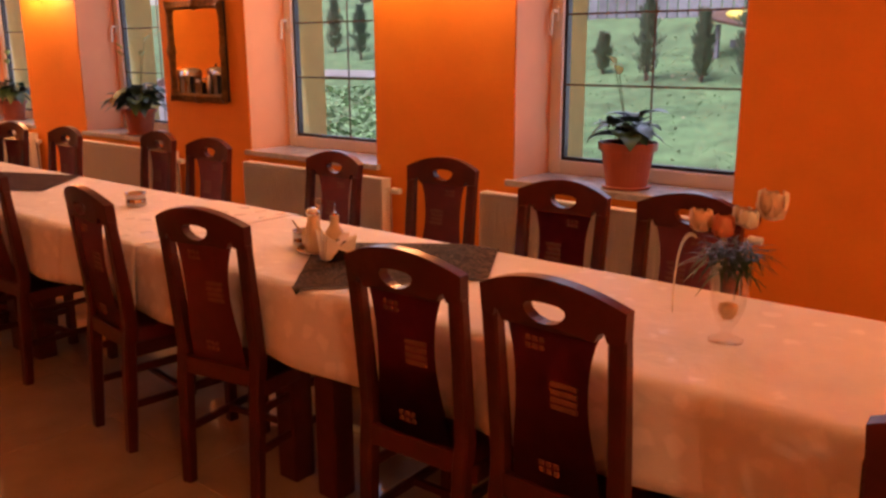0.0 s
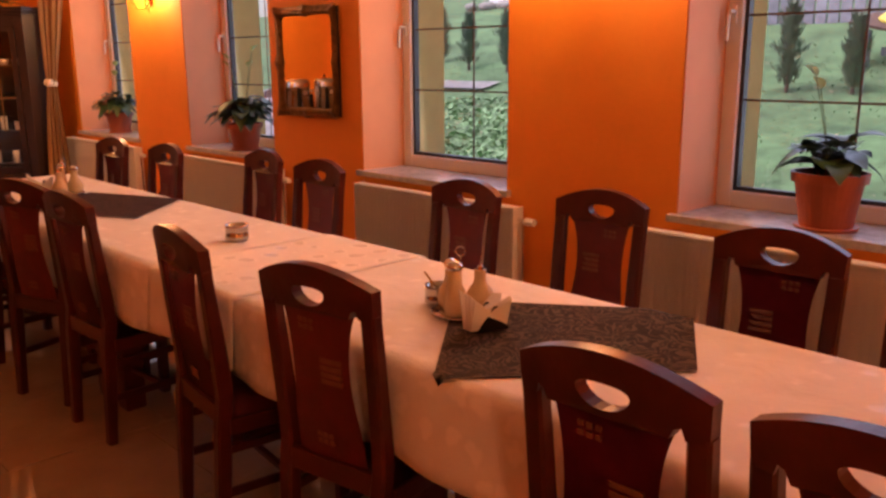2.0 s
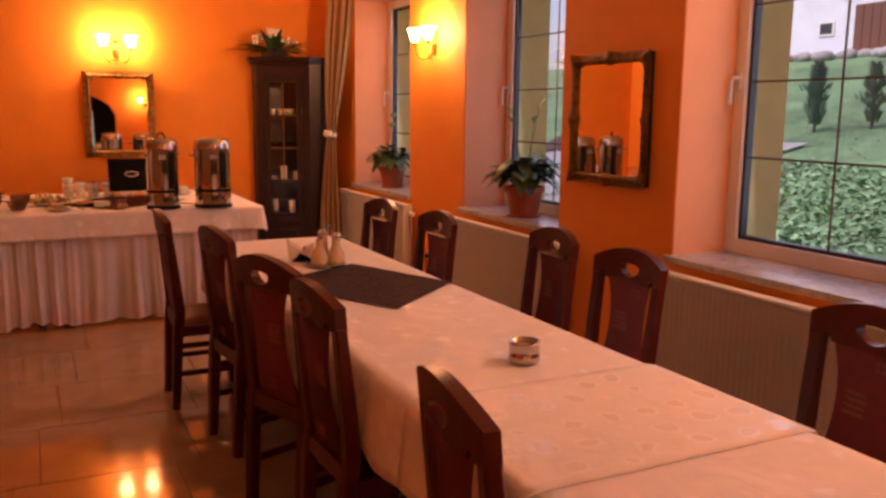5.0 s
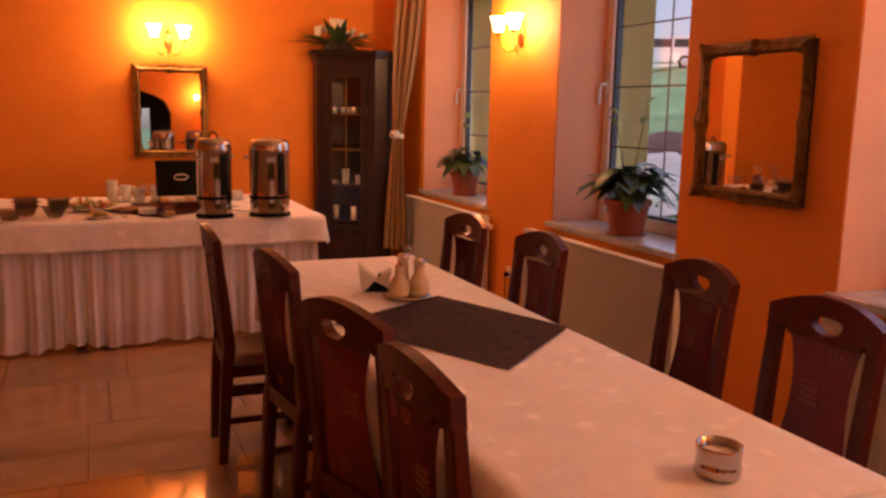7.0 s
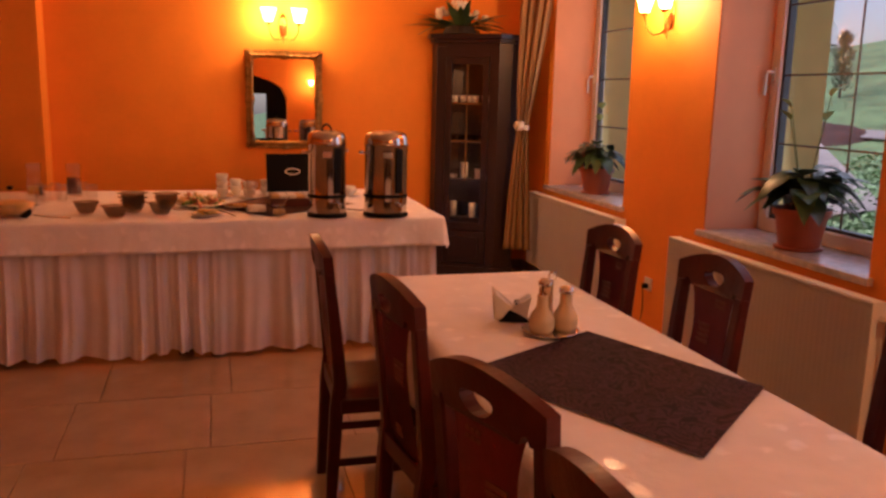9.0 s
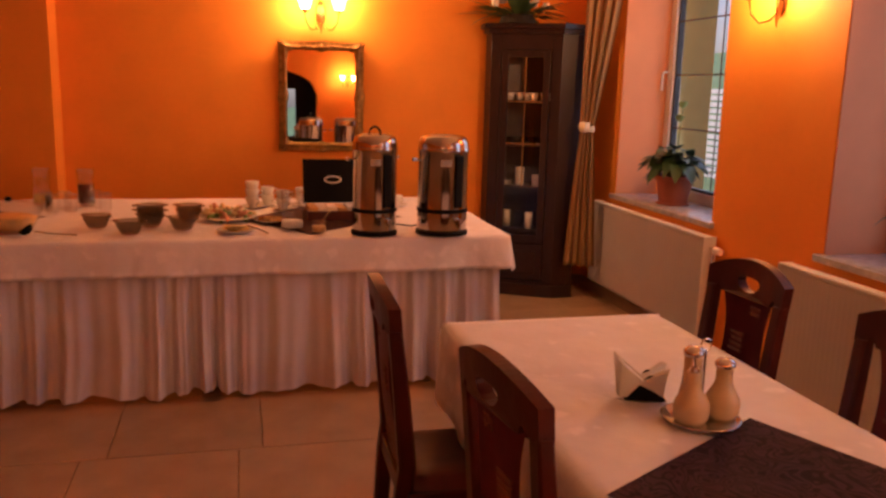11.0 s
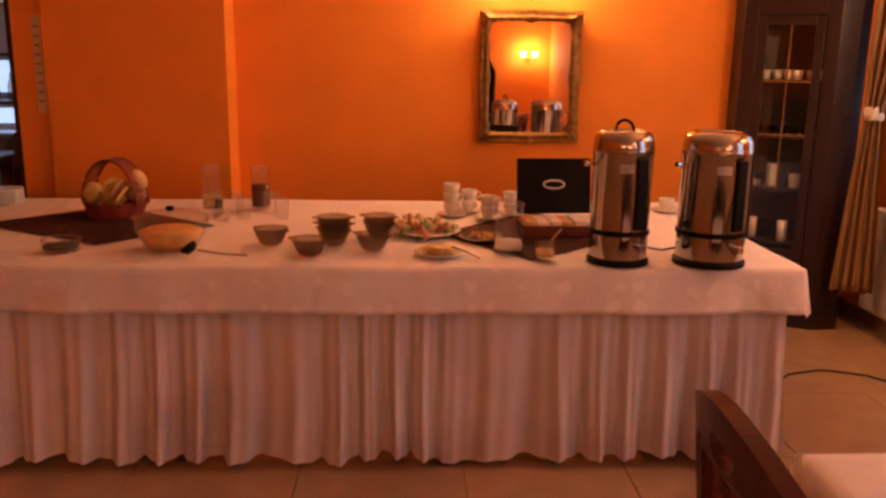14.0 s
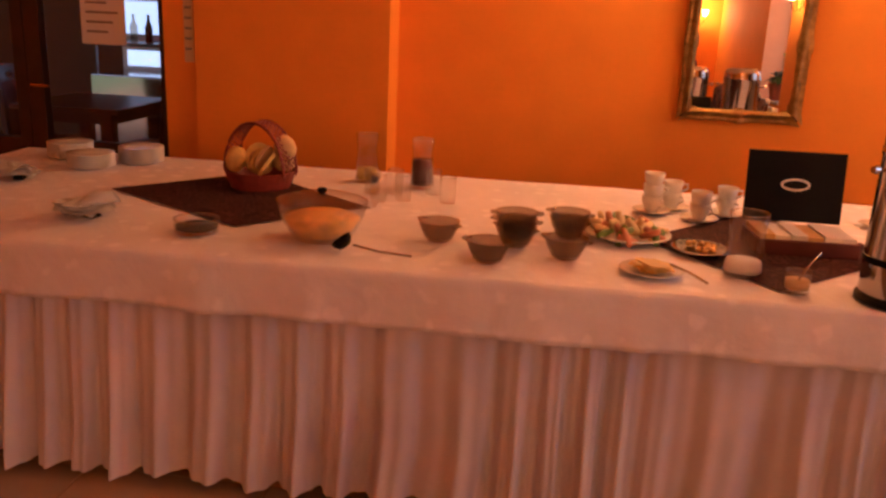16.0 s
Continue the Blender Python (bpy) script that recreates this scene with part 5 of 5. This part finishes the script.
def cups(x, y, n, label):
    s = thing("saucer", "white saucer on the buffet cloth", "saucer", pose(x, y, Z), "white coffee service")
    part("saucer_body", lathe([(0, 0), (0.04, 0), (0.072, 0.012), (0.070, 0.015), (0.03, 0.005), (0, 0.005)], 26), CERAMIC, s, smooth=True)
    for k in range(n):
        c = thing("coffee_cup", label, "cup", pose(x, y, Z + 0.0055 + 0.045 * k, 0, 0, 40 + 50 * k), "white coffee service")
        part("cup_body", lathe([(0, 0), (0.022, 0), (0.026, 0.006), (0.037, 0.035), (0.040, 0.062), (0.037, 0.062), (0.033, 0.034), (0.022, 0.008), (0, 0.006)], 24), CERAMIC, c, smooth=True)
        part("cup_handle", tube([(0.036, 0, 0.05), (0.055, 0, 0.05), (0.058, 0, 0.034), (0.034, 0, 0.02)], 0.0045, 6), CERAMIC, c, smooth=True)


for x, y, n in ((-8.70, 1.16, 3), (-8.62, 1.33, 2), (-8.80, 1.25, 2), (-8.74, 1.45, 2), (-8.85, 2.25, 1), (-8.72, 2.02, 1)):
    cups(x, y, n, "white ceramic coffee cup, stacked on the buffet")

d = thing("sweets_dish", "dark dish of gold-wrapped sweets", "dish", pose(-8.14, 1.255, Z + 0.003))
part("dish_body", lathe([(0, 0), (0.06, 0), (0.095, 0.016), (0.092, 0.02), (0.06, 0.005), (0, 0.005)], 28), STEEL, d, smooth=True)
rnd = random.Random(6)
for k in range(12):
    part("sweet", moved(lathe([(0, -0.01), (0.011, -0.004), (0.011, 0.004), (0, 0.01)], 8), pose(rnd.uniform(-0.05, 0.05), rnd.uniform(-0.05, 0.05), 0.017, rnd.uniform(0, 90), 0, rnd.uniform(0, 180))), GILT, d)


def basket():
    b = thing("bread_basket", "red wicker basket with a hooped handle and bread", "basket", pose(-8.66, -0.41, Z + 0.002, 0, 0, 75))
    part("tray", lathe([(0, 0), (0.12, 0), (0.145, 0.07), (0.140, 0.07), (0.115, 0.006), (0, 0.006)], 30), WICKER, b)
    for k in range(2):
        part("hoop", tube([(0.14 * math.cos(a), 0.048 * (2 * k - 1), 0.06 + 0.20 * math.sin(a)) for a in (math.pi * i / 20 for i in range(21))], 0.006, 8), WICKER, b)
    for k in range(26):
        a = math.pi * (k + 1) / 27
        p = [(0.14 * math.cos(a + s * 0.16), 0.048 * s, 0.06 + 0.20 * math.sin(a + s * 0.16)) for s in (-1, 0, 1)]
        q = [(0.14 * math.cos(a - s * 0.16), 0.048 * s, 0.06 + 0.20 * math.sin(a - s * 0.16)) for s in (-1, 0, 1)]
        part("lattice_strip", tube(p, 0.0028, 5), WICKER, b)
        part("lattice_strip", tube(q, 0.0028, 5), WICKER, b)
    for x, y, z, k in ((-0.105, -0.02, 0.10, 0), (0.10, 0.03, 0.16, 1), (0.06, 0.07, 0.10, 2)):
        part("bread_roll", moved(lathe([(0, -0.055), (0.028, -0.045), (0.043, -0.01), (0.042, 0.02), (0.026, 0.048), (0, 0.056)], 16), pose(x, y, z, 25 * k, 20 - 25 * k, 0)), YELLOWFOOD if k == 0 else BREAD, b, smooth=True)
    rnd = random.Random(2)
    for k in range(7):
        a = rnd.uniform(0, 6.28)
        part("bread_slice", moved(prism([(0.055 * math.cos(t), 0.05 * math.sin(t) * (1.3 if math.sin(t) > 0 else 0.8)) for t in (2 * math.pi * i / 16 for i in range(16))], 0.014), pose(-0.06 + 0.02 * k, 0.05 - 0.016 * k, 0.085 + 0.012 * (k % 3), 12 * (k - 3), 10, 20 * k)), BREAD if k % 2 else YELLOWFOOD, b)


basket()


def plates(x, y, n):
    for k in range(n):
        s = thing("dinner_plate", "white ceramic plate in a stack", "plate", pose(x, y, Z + 0.0085 * k, 0, 0, 30 * k), "stacked plates on the buffet")
        part("plate_body", lathe([(0, 0), (0.065, 0), (0.10, 0.011), (0.099, 0.0135), (0.064, 0.004), (0, 0.004)], 28), CERAMIC, s, smooth=True)


plates(-8.98, -1.42, 8)
plates(-8.80, -1.22, 7)
plates(-8.98, -1.08, 8)


def cutlery_napkins(x, y, turn, n, label):
    c = thing("napkin_pile", label, "napkins", pose(x, y, Z, 0, 0, turn))
    for k in range(n):
        def f(u, v, k=k):
            return (-0.09 + 0.18 * u, -0.06 + 0.12 * v, 0.004 + 0.016 * k + 0.03 * math.sin(math.pi * v) * math.sin(2.2 * u + k) ** 2 + 0.01 * noise.noise((u * 4, v * 4, k)))
        part("napkin", moved(sheet(f, 16, 12, 0.0015), pose(0.02 * k, -0.015 * k, 0.012, 0, 0, 24 * k)), PAPER, c, smooth=True)
    part("holder", box(-0.05, 0.05, -0.02, 0.02, 0.0, 0.02, 0.003), BLACK, c, "black holder")


cutlery_napkins(-8.02, -0.80, 70, 4, "loose pile of white napkins on the buffet")
cutlery_napkins(-8.50, -1.35, 20, 3, "loose pile of white napkins on the buffet")


# ---- glazed door and notice ----
def glazed_door():
    d = thing("door_1", "dark wooden double door with glass panels, a white notice stuck on", "door")
    d["kind"] = "structure"
    x0, x1 = WX - 0.06, WX + 0.0
    bm = bmesh.new()
    box(x0 - 0.05, x1 + 0.05, -1.26, -1.211, 0, 2.12, bm=bm)
    box(x0 - 0.05, x1 + 0.05, -2.999, -2.95, 0, 2.12, bm=bm)
    box(x0 - 0.05, x1 + 0.05, -2.95, -1.26, 2.06, 2.119, bm=bm)
    part("door_frame", bm, DARKDOOR, d)
    for y0, y1 in ((-2.10, -1.265), (-2.945, -2.105)):
        bm = bmesh.new()
        box(x0, x1, y0, y0 + 0.09, 0.01, 2.055, 0.004, bm)
        box(x0, x1, y1 - 0.07, y1, 0.01, 2.055, 0.004, bm)
        box(x0, x1, y0 + 0.09, y1 - 0.07, 0.01, 0.72, bm=bm)
        box(x0, x1, y0 + 0.09, y1 - 0.07, 1.96, 2.055, bm=bm)
        leaf = part("door_leaf", bm, DARKDOOR, d)
        part("glass_panel", box(x0 + 0.027, x0 + 0.033, y0 + 0.09, y1 - 0.07, 0.72, 1.96), PANE, leaf).visible_shadow = False
    part("door_handle", tube([(x1, -2.05, 1.02), (x1 + 0.05, -2.05, 1.02), (x1 + 0.05, -1.95, 1.02)], 0.009), BRASS, d)
    note = part("notice", box(x0 + 0.034, x0 + 0.036, -1.78, -1.53, 1.25, 1.62), PAPER, d, "white paper notice")
    for k in range(6):
        part("text_line", box(x0 + 0.0362, x0 + 0.037, -1.75, -1.57 - 0.03 * (k % 3), 1.56 - 0.05 * k, 1.572 - 0.05 * k), INK, note)


glazed_door()
n = thing("wall_notice", "narrow cream paper strip on the orange pier", "notice")
part("strip", box(WX + 0.21, WX + 0.212, -1.10, -1.05, 1.20, 1.72), CREAMCER, n)
for k in range(9):
    part("text_line", box(WX + 0.2122, WX + 0.213, -1.095, -1.06, 1.66 - 0.05 * k, 1.672 - 0.05 * k), INK, n)


# ---- the dim room behind the glazed door ----
COOLER_LIGHT = glow_mat("cooler_light", (0.40, 0.68, 1.0), 1.1)


def display_cooler():
    c = thing("display_cooler", "lit refrigerated display cabinet in the dim room", "cooler", pose(-12.95, -3.22, 0))
    part("body", box(0, 0.62, 0, 1.1, 0, 0.84, 0.01), STEEL, c, "steel lower body")
    part("back_wall", box(0, 0.03, 0, 1.1, 0.841, 1.95), PVC, c)
    part("light_panel", box(0.031, 0.036, 0.05, 1.05, 1.17, 1.46), COOLER_LIGHT, c, "blue-white light panel")
    part("light_panel", box(0.031, 0.036, 0.05, 1.05, 0.88, 1.02), COOLER_LIGHT, c, "blue-white light panel")
    part("top", box(0, 0.55, 0, 1.1, 1.951, 2.0, 0.006), STEEL, c)
    for z in (1.08, 1.50):
        part("shelf", box(0.04, 0.52, 0.02, 1.08, z, z + 0.03), DARKDOOR, c)
    for y in (0.0, 1.08):
        part("post", box(0.5, 0.53, y, y + 0.02, 0.841, 1.95), DARKDOOR, c)
    for k in range(7):
        part("bottle", lathe([(0, 0), (0.032, 0), (0.034, 0.13), (0.013, 0.19), (0.013, 0.24), (0, 0.24)], 12, at=(0.3, 0.12 + 0.14 * k, 1.111)), SMOKED if k % 2 else BERRY, c, smooth=True)


display_cooler()
table(-11.75, -10.85, -3.0, -2.2, 0.745, "dark wooden table in the dim room")
for x, y, a in ((-11.3, -2.0, 172), (-11.2, -3.15, 4)):
    copy_thing(first, pose(x, y, 0, 0, 0, a))


# ---- outside ----
def ground_z(y, x=0.0):
    """Height of the lawn; far to the west the slope is gentler."""
    if x < -22.0:
        z = ground_z(y)
        return z * (1 - 0.235 * min(1.0, (-22.0 - x) / 14.0)) if z > 0 else z
    for (a, za), (b, zb) in (((-400, -0.62), (4.0, -0.62)), ((4.0, -0.62), (4.45, -0.27)), ((4.45, -0.27), (30, 5.354)), ((30, 5.354), (60, 7.2)), ((60, 7.2), (500, 16.0))):
        if a <= y <= b:
            return za + (zb - za) * (y - a) / (b - a)
    return 16.0


def ground():
    xs = [-500, -120, -60] + [-40 + 1.0 * i for i in range(61)] + [40, 120, 500]
    ys = [-500, -60, 3.99, 4.2, 4.45] + [5 + 0.5 * i for i in range(51)] + [36, 45, 60, 120, 500]
    bm = bmesh.new()
    grid = [[bm.verts.new((x, y, ground_z(max(-400, y), x) + (0.05 * noise.noise((x * 0.7, y * 0.7, 0)) if y > 5.5 else 0))) for y in ys] for x in xs]
    for i in range(len(xs) - 1):
        for j in range(len(ys) - 1):
            bm.faces.new((grid[i][j], grid[i + 1][j], grid[i + 1][j + 1], grid[i][j + 1]))
    structure("ground", bm, GRASS, "green lawn sloping up from the house")


ground()


def scatter(name, material, n, xr, yr, size, label, lift, seed):
    rnd = random.Random(seed)
    verts, faces = [], []
    for k in range(n):
        x, y = rnd.uniform(*xr), yr[0] + (yr[1] - yr[0]) * rnd.random() ** 1.5
        z = ground_z(y) + 0.05 * noise.noise((x * 0.7, y * 0.7, 0))
        s = size * rnd.uniform(0.5, 1.3)
        a, tilt = rnd.uniform(0, 6.283), rnd.uniform(0.1, 1.0) * lift
        c, sn = math.cos(a) * s, math.sin(a) * s
        i = len(verts)
        verts += [(x, y, z + 0.002), (x + c * 0.5 - sn * 0.4, y + sn * 0.5 + c * 0.4, z + s * tilt * 0.7), (x + c, y + sn, z + s * tilt + 0.004), (x + c * 0.5 + sn * 0.4, y + sn * 0.5 - c * 0.4, z + s * tilt * 0.7)]
        faces.append((i, i + 1, i + 2, i + 3))
    me = bpy.data.meshes.new(name)
    me.from_pydata(verts, [], faces)
    me.materials.append(material)
    tagged(new(name, me), label, "plants", kind="stuff")


scatter("grass", BLADE, 30000, (-18, 0), (4.9, 12.5), 0.025, "short green grass on the slope", 0.7, 1)
scatter("ground_cover", GROUNDLEAF, 14000, (-12, -6.2), (5.0, 9.6), 0.07, "broad green ground cover leaves on the slope", 0.7, 2)
scatter("fallen_leaves", DRYLEAF, 1800, (-16, 0), (5.0, 15), 0.05, "pale fallen leaves on the grass", 0.4, 3)


def conifer(x, y, h, w, seed, label):
    t = thing("conifer", label, "tree", pose(x, y, ground_z(y) - 0.03) @ Matrix.Diagonal((0.9, 0.9, 0.82, 1)), "young conifers on the lawn")
    part("trunk", tube([(0, 0, 0), (0.01, 0, h * 0.5), (0, 0.01, h * 0.95)], [0.03, 0.02, 0.004], 7), BARK, t)
    rnd = random.Random(seed)
    verts, faces = [], []
    for k in range(1000):
        v = rnd.random() ** 0.8
        z = h * (0.12 + 0.88 * v)
        lump = 0.75 + 0.9 * noise.noise((seed, z * 7, 0))
        rad = w * 0.5 * (0.35 + 0.65 * math.sin(math.pi * min(1, (v + 0.12) * 0.92))) * lump * math.sqrt(rnd.uniform(0.15, 1))
        a = rnd.uniform(0, 6.283)
        rad *= 1 + 0.5 * noise.noise((math.cos(a) * 2, math.sin(a) * 2 + seed, z * 6))
        p = Vector((rad * math.cos(a), rad * math.sin(a), z))
        d = Vector((math.cos(a) * 0.5, math.sin(a) * 0.5, 0.9)) * rnd.uniform(0.06, 0.15)
        s = Vector((-math.sin(a), math.cos(a), rnd.uniform(-0.5, 0.5))) * 0.014
        i = len(verts)
        verts += [p - s, p + s, p + d + s * 0.3, p + d - s * 0.3]
        faces.append((i, i + 1, i + 2, i + 3))
    me = bpy.data.meshes.new("crown")
    me.from_pydata([tuple(v) for v in verts], [], faces)
    me.materials.append(CONIFER)
    c = new("crown", me)
    c.parent = t


for k, (x, y, h, w) in enumerate(((-5.95, 10.8, 0.62, 0.26), (-5.1, 10.4, 1.25, 0.40), (-4.35, 10.4, 1.05, 0.36), (-3.75, 10.35, 1.15, 0.45), (-11.4, 11.5, 1.15, 0.42), (-10.35, 11.35, 1.2, 0.42), (-9.6, 11.6, 1.1, 0.40), (-12.6, 12.0, 1.2, 0.42), (-16.8, 12.9, 1.5, 0.6), (-7.9, 12.2, 1.1, 0.4))):
    conifer(x, y, h, w, 20 + k, "young dark green conifer on the grassy slope")


def strip_on_ground(name, a, b, half, material, label):
    a, b = Vector(a), Vector(b)
    n = Vector((-(b - a).y, (b - a).x)).normalized() * half

    def f(u, v):
        p = a + (b - a) * u + n * (2 * v - 1)
        return (p.x, p.y, ground_z(p.y) + 0.052)
    structure(name, sheet(f, 20, 2, 0.06), material, label)


strip_on_ground("path", (-9.7, 10.25), (-15.0, 10.3), 0.22, CONCRETE, "pale concrete garden path")
strip_on_ground("pavement", (-10.2, 6.8), (-15.0, 9.6), 0.9, CONCRETE, "pale concrete drive below the slope")


def house():
    h = thing("house", "white rendered house with a brown gate up the slope", "house")
    x0, x1, y0, y1, z0, z1 = -18.0, -11.0, 19.2, 26.0, 2.2, 5.6
    part("wall", box(x0, x1, y0, y1, z0, z1), WHITEWALL, h)
    part("roof", moved(prism([(-4.0, 0), (4.0, 0), (0, 2.4)], 7.6), pose((x0 + x1) / 2, y0 - 0.3, z1)), ROOF, h, "brown tiled roof")
    for x, w, z, t in ((-16.9, 0.36, 3.52, 0.26), (-16.2, 0.3, 4.35, 0.4), (-13.2, 0.8, 3.9, 0.9), (-12.2, 0.8, 3.9, 0.9)):
        f = part("window", box(x - 0.05, x + w + 0.05, y0 - 0.03, y0 - 0.002, z - 0.05, z + t + 0.05), PVC, h)
        part("pane", box(x, x + w, y0 - 0.036, y0 - 0.031, z, z + t), DARKWIN, f)
    gate = part("gate", box(-15.9, -14.7, y0 - 0.05, y0 - 0.002, 2.9, 4.15), DOORBROWN, h, "brown boarded gate")
    for k in range(5):
        part("board", box(-15.88 + 0.236 * k, -15.66 + 0.236 * k, y0 - 0.07, y0 - 0.051, 2.92, 4.13), DOORBROWN, gate)


house()
rnd = random.Random(14)
for k in range(14):
    x = -18 + 0.32 * k
    bm = bmesh.new()
    bmesh.ops.create_icosphere(bm, subdivisions=2, radius=1.0)
    for v in bm.verts:
        v.co *= 1 + 0.25 * noise.noise(v.co * 1.5 + Vector((k, 0, 0)))
        v.co = Vector((v.co.x * 0.22, v.co.y * 0.18, v.co.z * 0.15))
    moved(bm, pose(x, 18.6 + rnd.uniform(-0.2, 0.2), ground_z(18.6) + 0.06, 0, 0, rnd.uniform(0, 180)))
    tagged(finish(bm, "boulder", STONE, True), "grey garden boulder edging the slope", "stone", "boulders below the house")


def fence():
    f = thing("plank_fence", "weathered blue-grey plank fence above the lawn", "fence")
    for k in range(44):
        x = -10.0 + 0.2 * k
        part("plank", box(x, x + 0.17, 14.7, 14.73, ground_z(14.7) - 0.1, ground_z(14.7) + 1.5 + 0.05 * math.sin(k * 2.1), 0.004), PLANKS, f)
    part("rail", box(-10.0, -1.2, 14.731, 14.78, ground_z(14.7) + 0.4, ground_z(14.7) + 0.5), PLANKS, f)


fence()


def shed():
    s = thing("lean_to", "small dark lean-to with a brown roof on the lawn", "shed")
    z = ground_z(12.0) - 0.12
    for x in (-4.73, -3.88):
        part("post", box(x, x + 0.06, 11.7, 11.76, z - 0.1, z + 0.5), PLANKS, s)
    part("back_wall", box(-4.73, -3.78, 12.3, 12.33, z - 0.1, z + 0.3), PLANKS, s)
    part("roof", moved(box(-0.6, 0.6, -0.42, 0.42, 0, 0.04, 0.005), pose(-4.30, 12.0, z + 0.52, 10, 12, 0)), ROOF, s, "brown board roof")
    t = thing("tarpaulin", "folded yellow tarpaulin lying on the roof", "tarpaulin")
    part("fold", moved(lathe([(0, 0), (0.20, 0.0), (0.22, 0.05), (0.16, 0.11), (0, 0.13)], 14), pose(-4.48, 12.0, z + 0.58, 8, 12, 0)), YELLOWSHEET, t, smooth=True)


shed()


def car():
    c = thing("parked_car", "white estate car parked far up the slope", "car", pose(-37.75, 27.65, ground_z(27.65, -37.75) + 0.06, 0, 0, 231))
    prof = [(-2.1, 0.35), (2.1, 0.35), (2.12, 0.8), (1.95, 0.95), (1.0, 1.02), (0.4, 1.52), (-1.7, 1.55), (-2.05, 1.05), (-2.12, 0.6)]
    part("body", moved(prism(prof, 1.7), pose(0, -0.85, 0)), CARWHITE, c)
    for y in (-0.86, 0.855):
        for a, b in (((-1.6, 1.05), (-0.75, 1.45)), ((-0.65, 1.05), (0.25, 1.45))):
            part("side_window", box(a[0], b[0], y, y + 0.006, a[1], b[1]), DARKWIN, c)
        for x in (-1.3, 1.3):
            w = part("wheel", moved(lathe([(0, -0.1), (0.24, -0.1), (0.32, -0.08), (0.33, 0), (0.32, 0.08), (0.24, 0.1), (0, 0.1)], 20), pose(x, y, 0.33, 90)), RUBBER, c)
            part("rim", moved(lathe([(0, -0.11), (0.2, -0.105), (0, 0.11)], 14), pose(x, y, 0.33, 90)), CHROME, w)


car()
bm = sheet(lambda u, v: (2.2 * (u - 0.5), 1.4 * (v - 0.5), -0.08 + 0.34 * (math.sin(math.pi * u) * math.sin(math.pi * v)) ** 0.8 + 0.06 * noise.noise((u * 6, v * 6, 4))), 36, 28)
tagged(finish(moved(bm, pose(-13.75, 10.0, ground_z(10.0), 0, 0, 30) @ pose(0, 0, 0, 6, 0, 0)), "earth_mound", MOUND, True), "dark reddish earth mound beside the drive", "mound")
s = thing("slatted_screen", "white slatted screen outside the end window", "screen", pose(-12.62, 6.5, 0))
for k in range(14):
    part("slat", box(-0.35, 0.35, 0, 0.02, 0.55 + 0.075 * k, 0.60 + 0.075 * k), PVC, s)
for x in (-0.37, 0.35):
    part("post", box(x, x + 0.04, 0.021, 0.06, ground_z(6.5) - 0.1, 1.62), DARKDOOR, s)


# ---- floor tiles ----
def floor_tiles():
    floor = bpy.data.objects["floor"]
    tx, ty = 0.645, 0.62
    bm = box(0.002, tx - 0.002, 0.002, ty - 0.002, -0.006, 0.0)
    top = [e for e in bm.edges if all(v.co.z > -0.001 for v in e.verts)]
    bmesh.ops.bevel(bm, geom=top, offset=0.0015, segments=1, affect="EDGES")
    me = bpy.data.meshes.new("tile")
    bm.to_mesh(me)
    bm.free()
    me.materials.append(TILE)
    for i in range(18):
        x = -7.10 + tx * (i - 4)
        if x > EX:
            continue
        shift = (1.166 - 0.1 * (i - 3)) % ty
        for j in range(13):
            y = SY - 0.5 + ty * j + (shift - (SY - 0.5)) % ty - ty
            if y > WY:
                continue
            t = new("tile", me)
            t.parent = floor
            t.location = (x, y, 0)


floor_tiles()
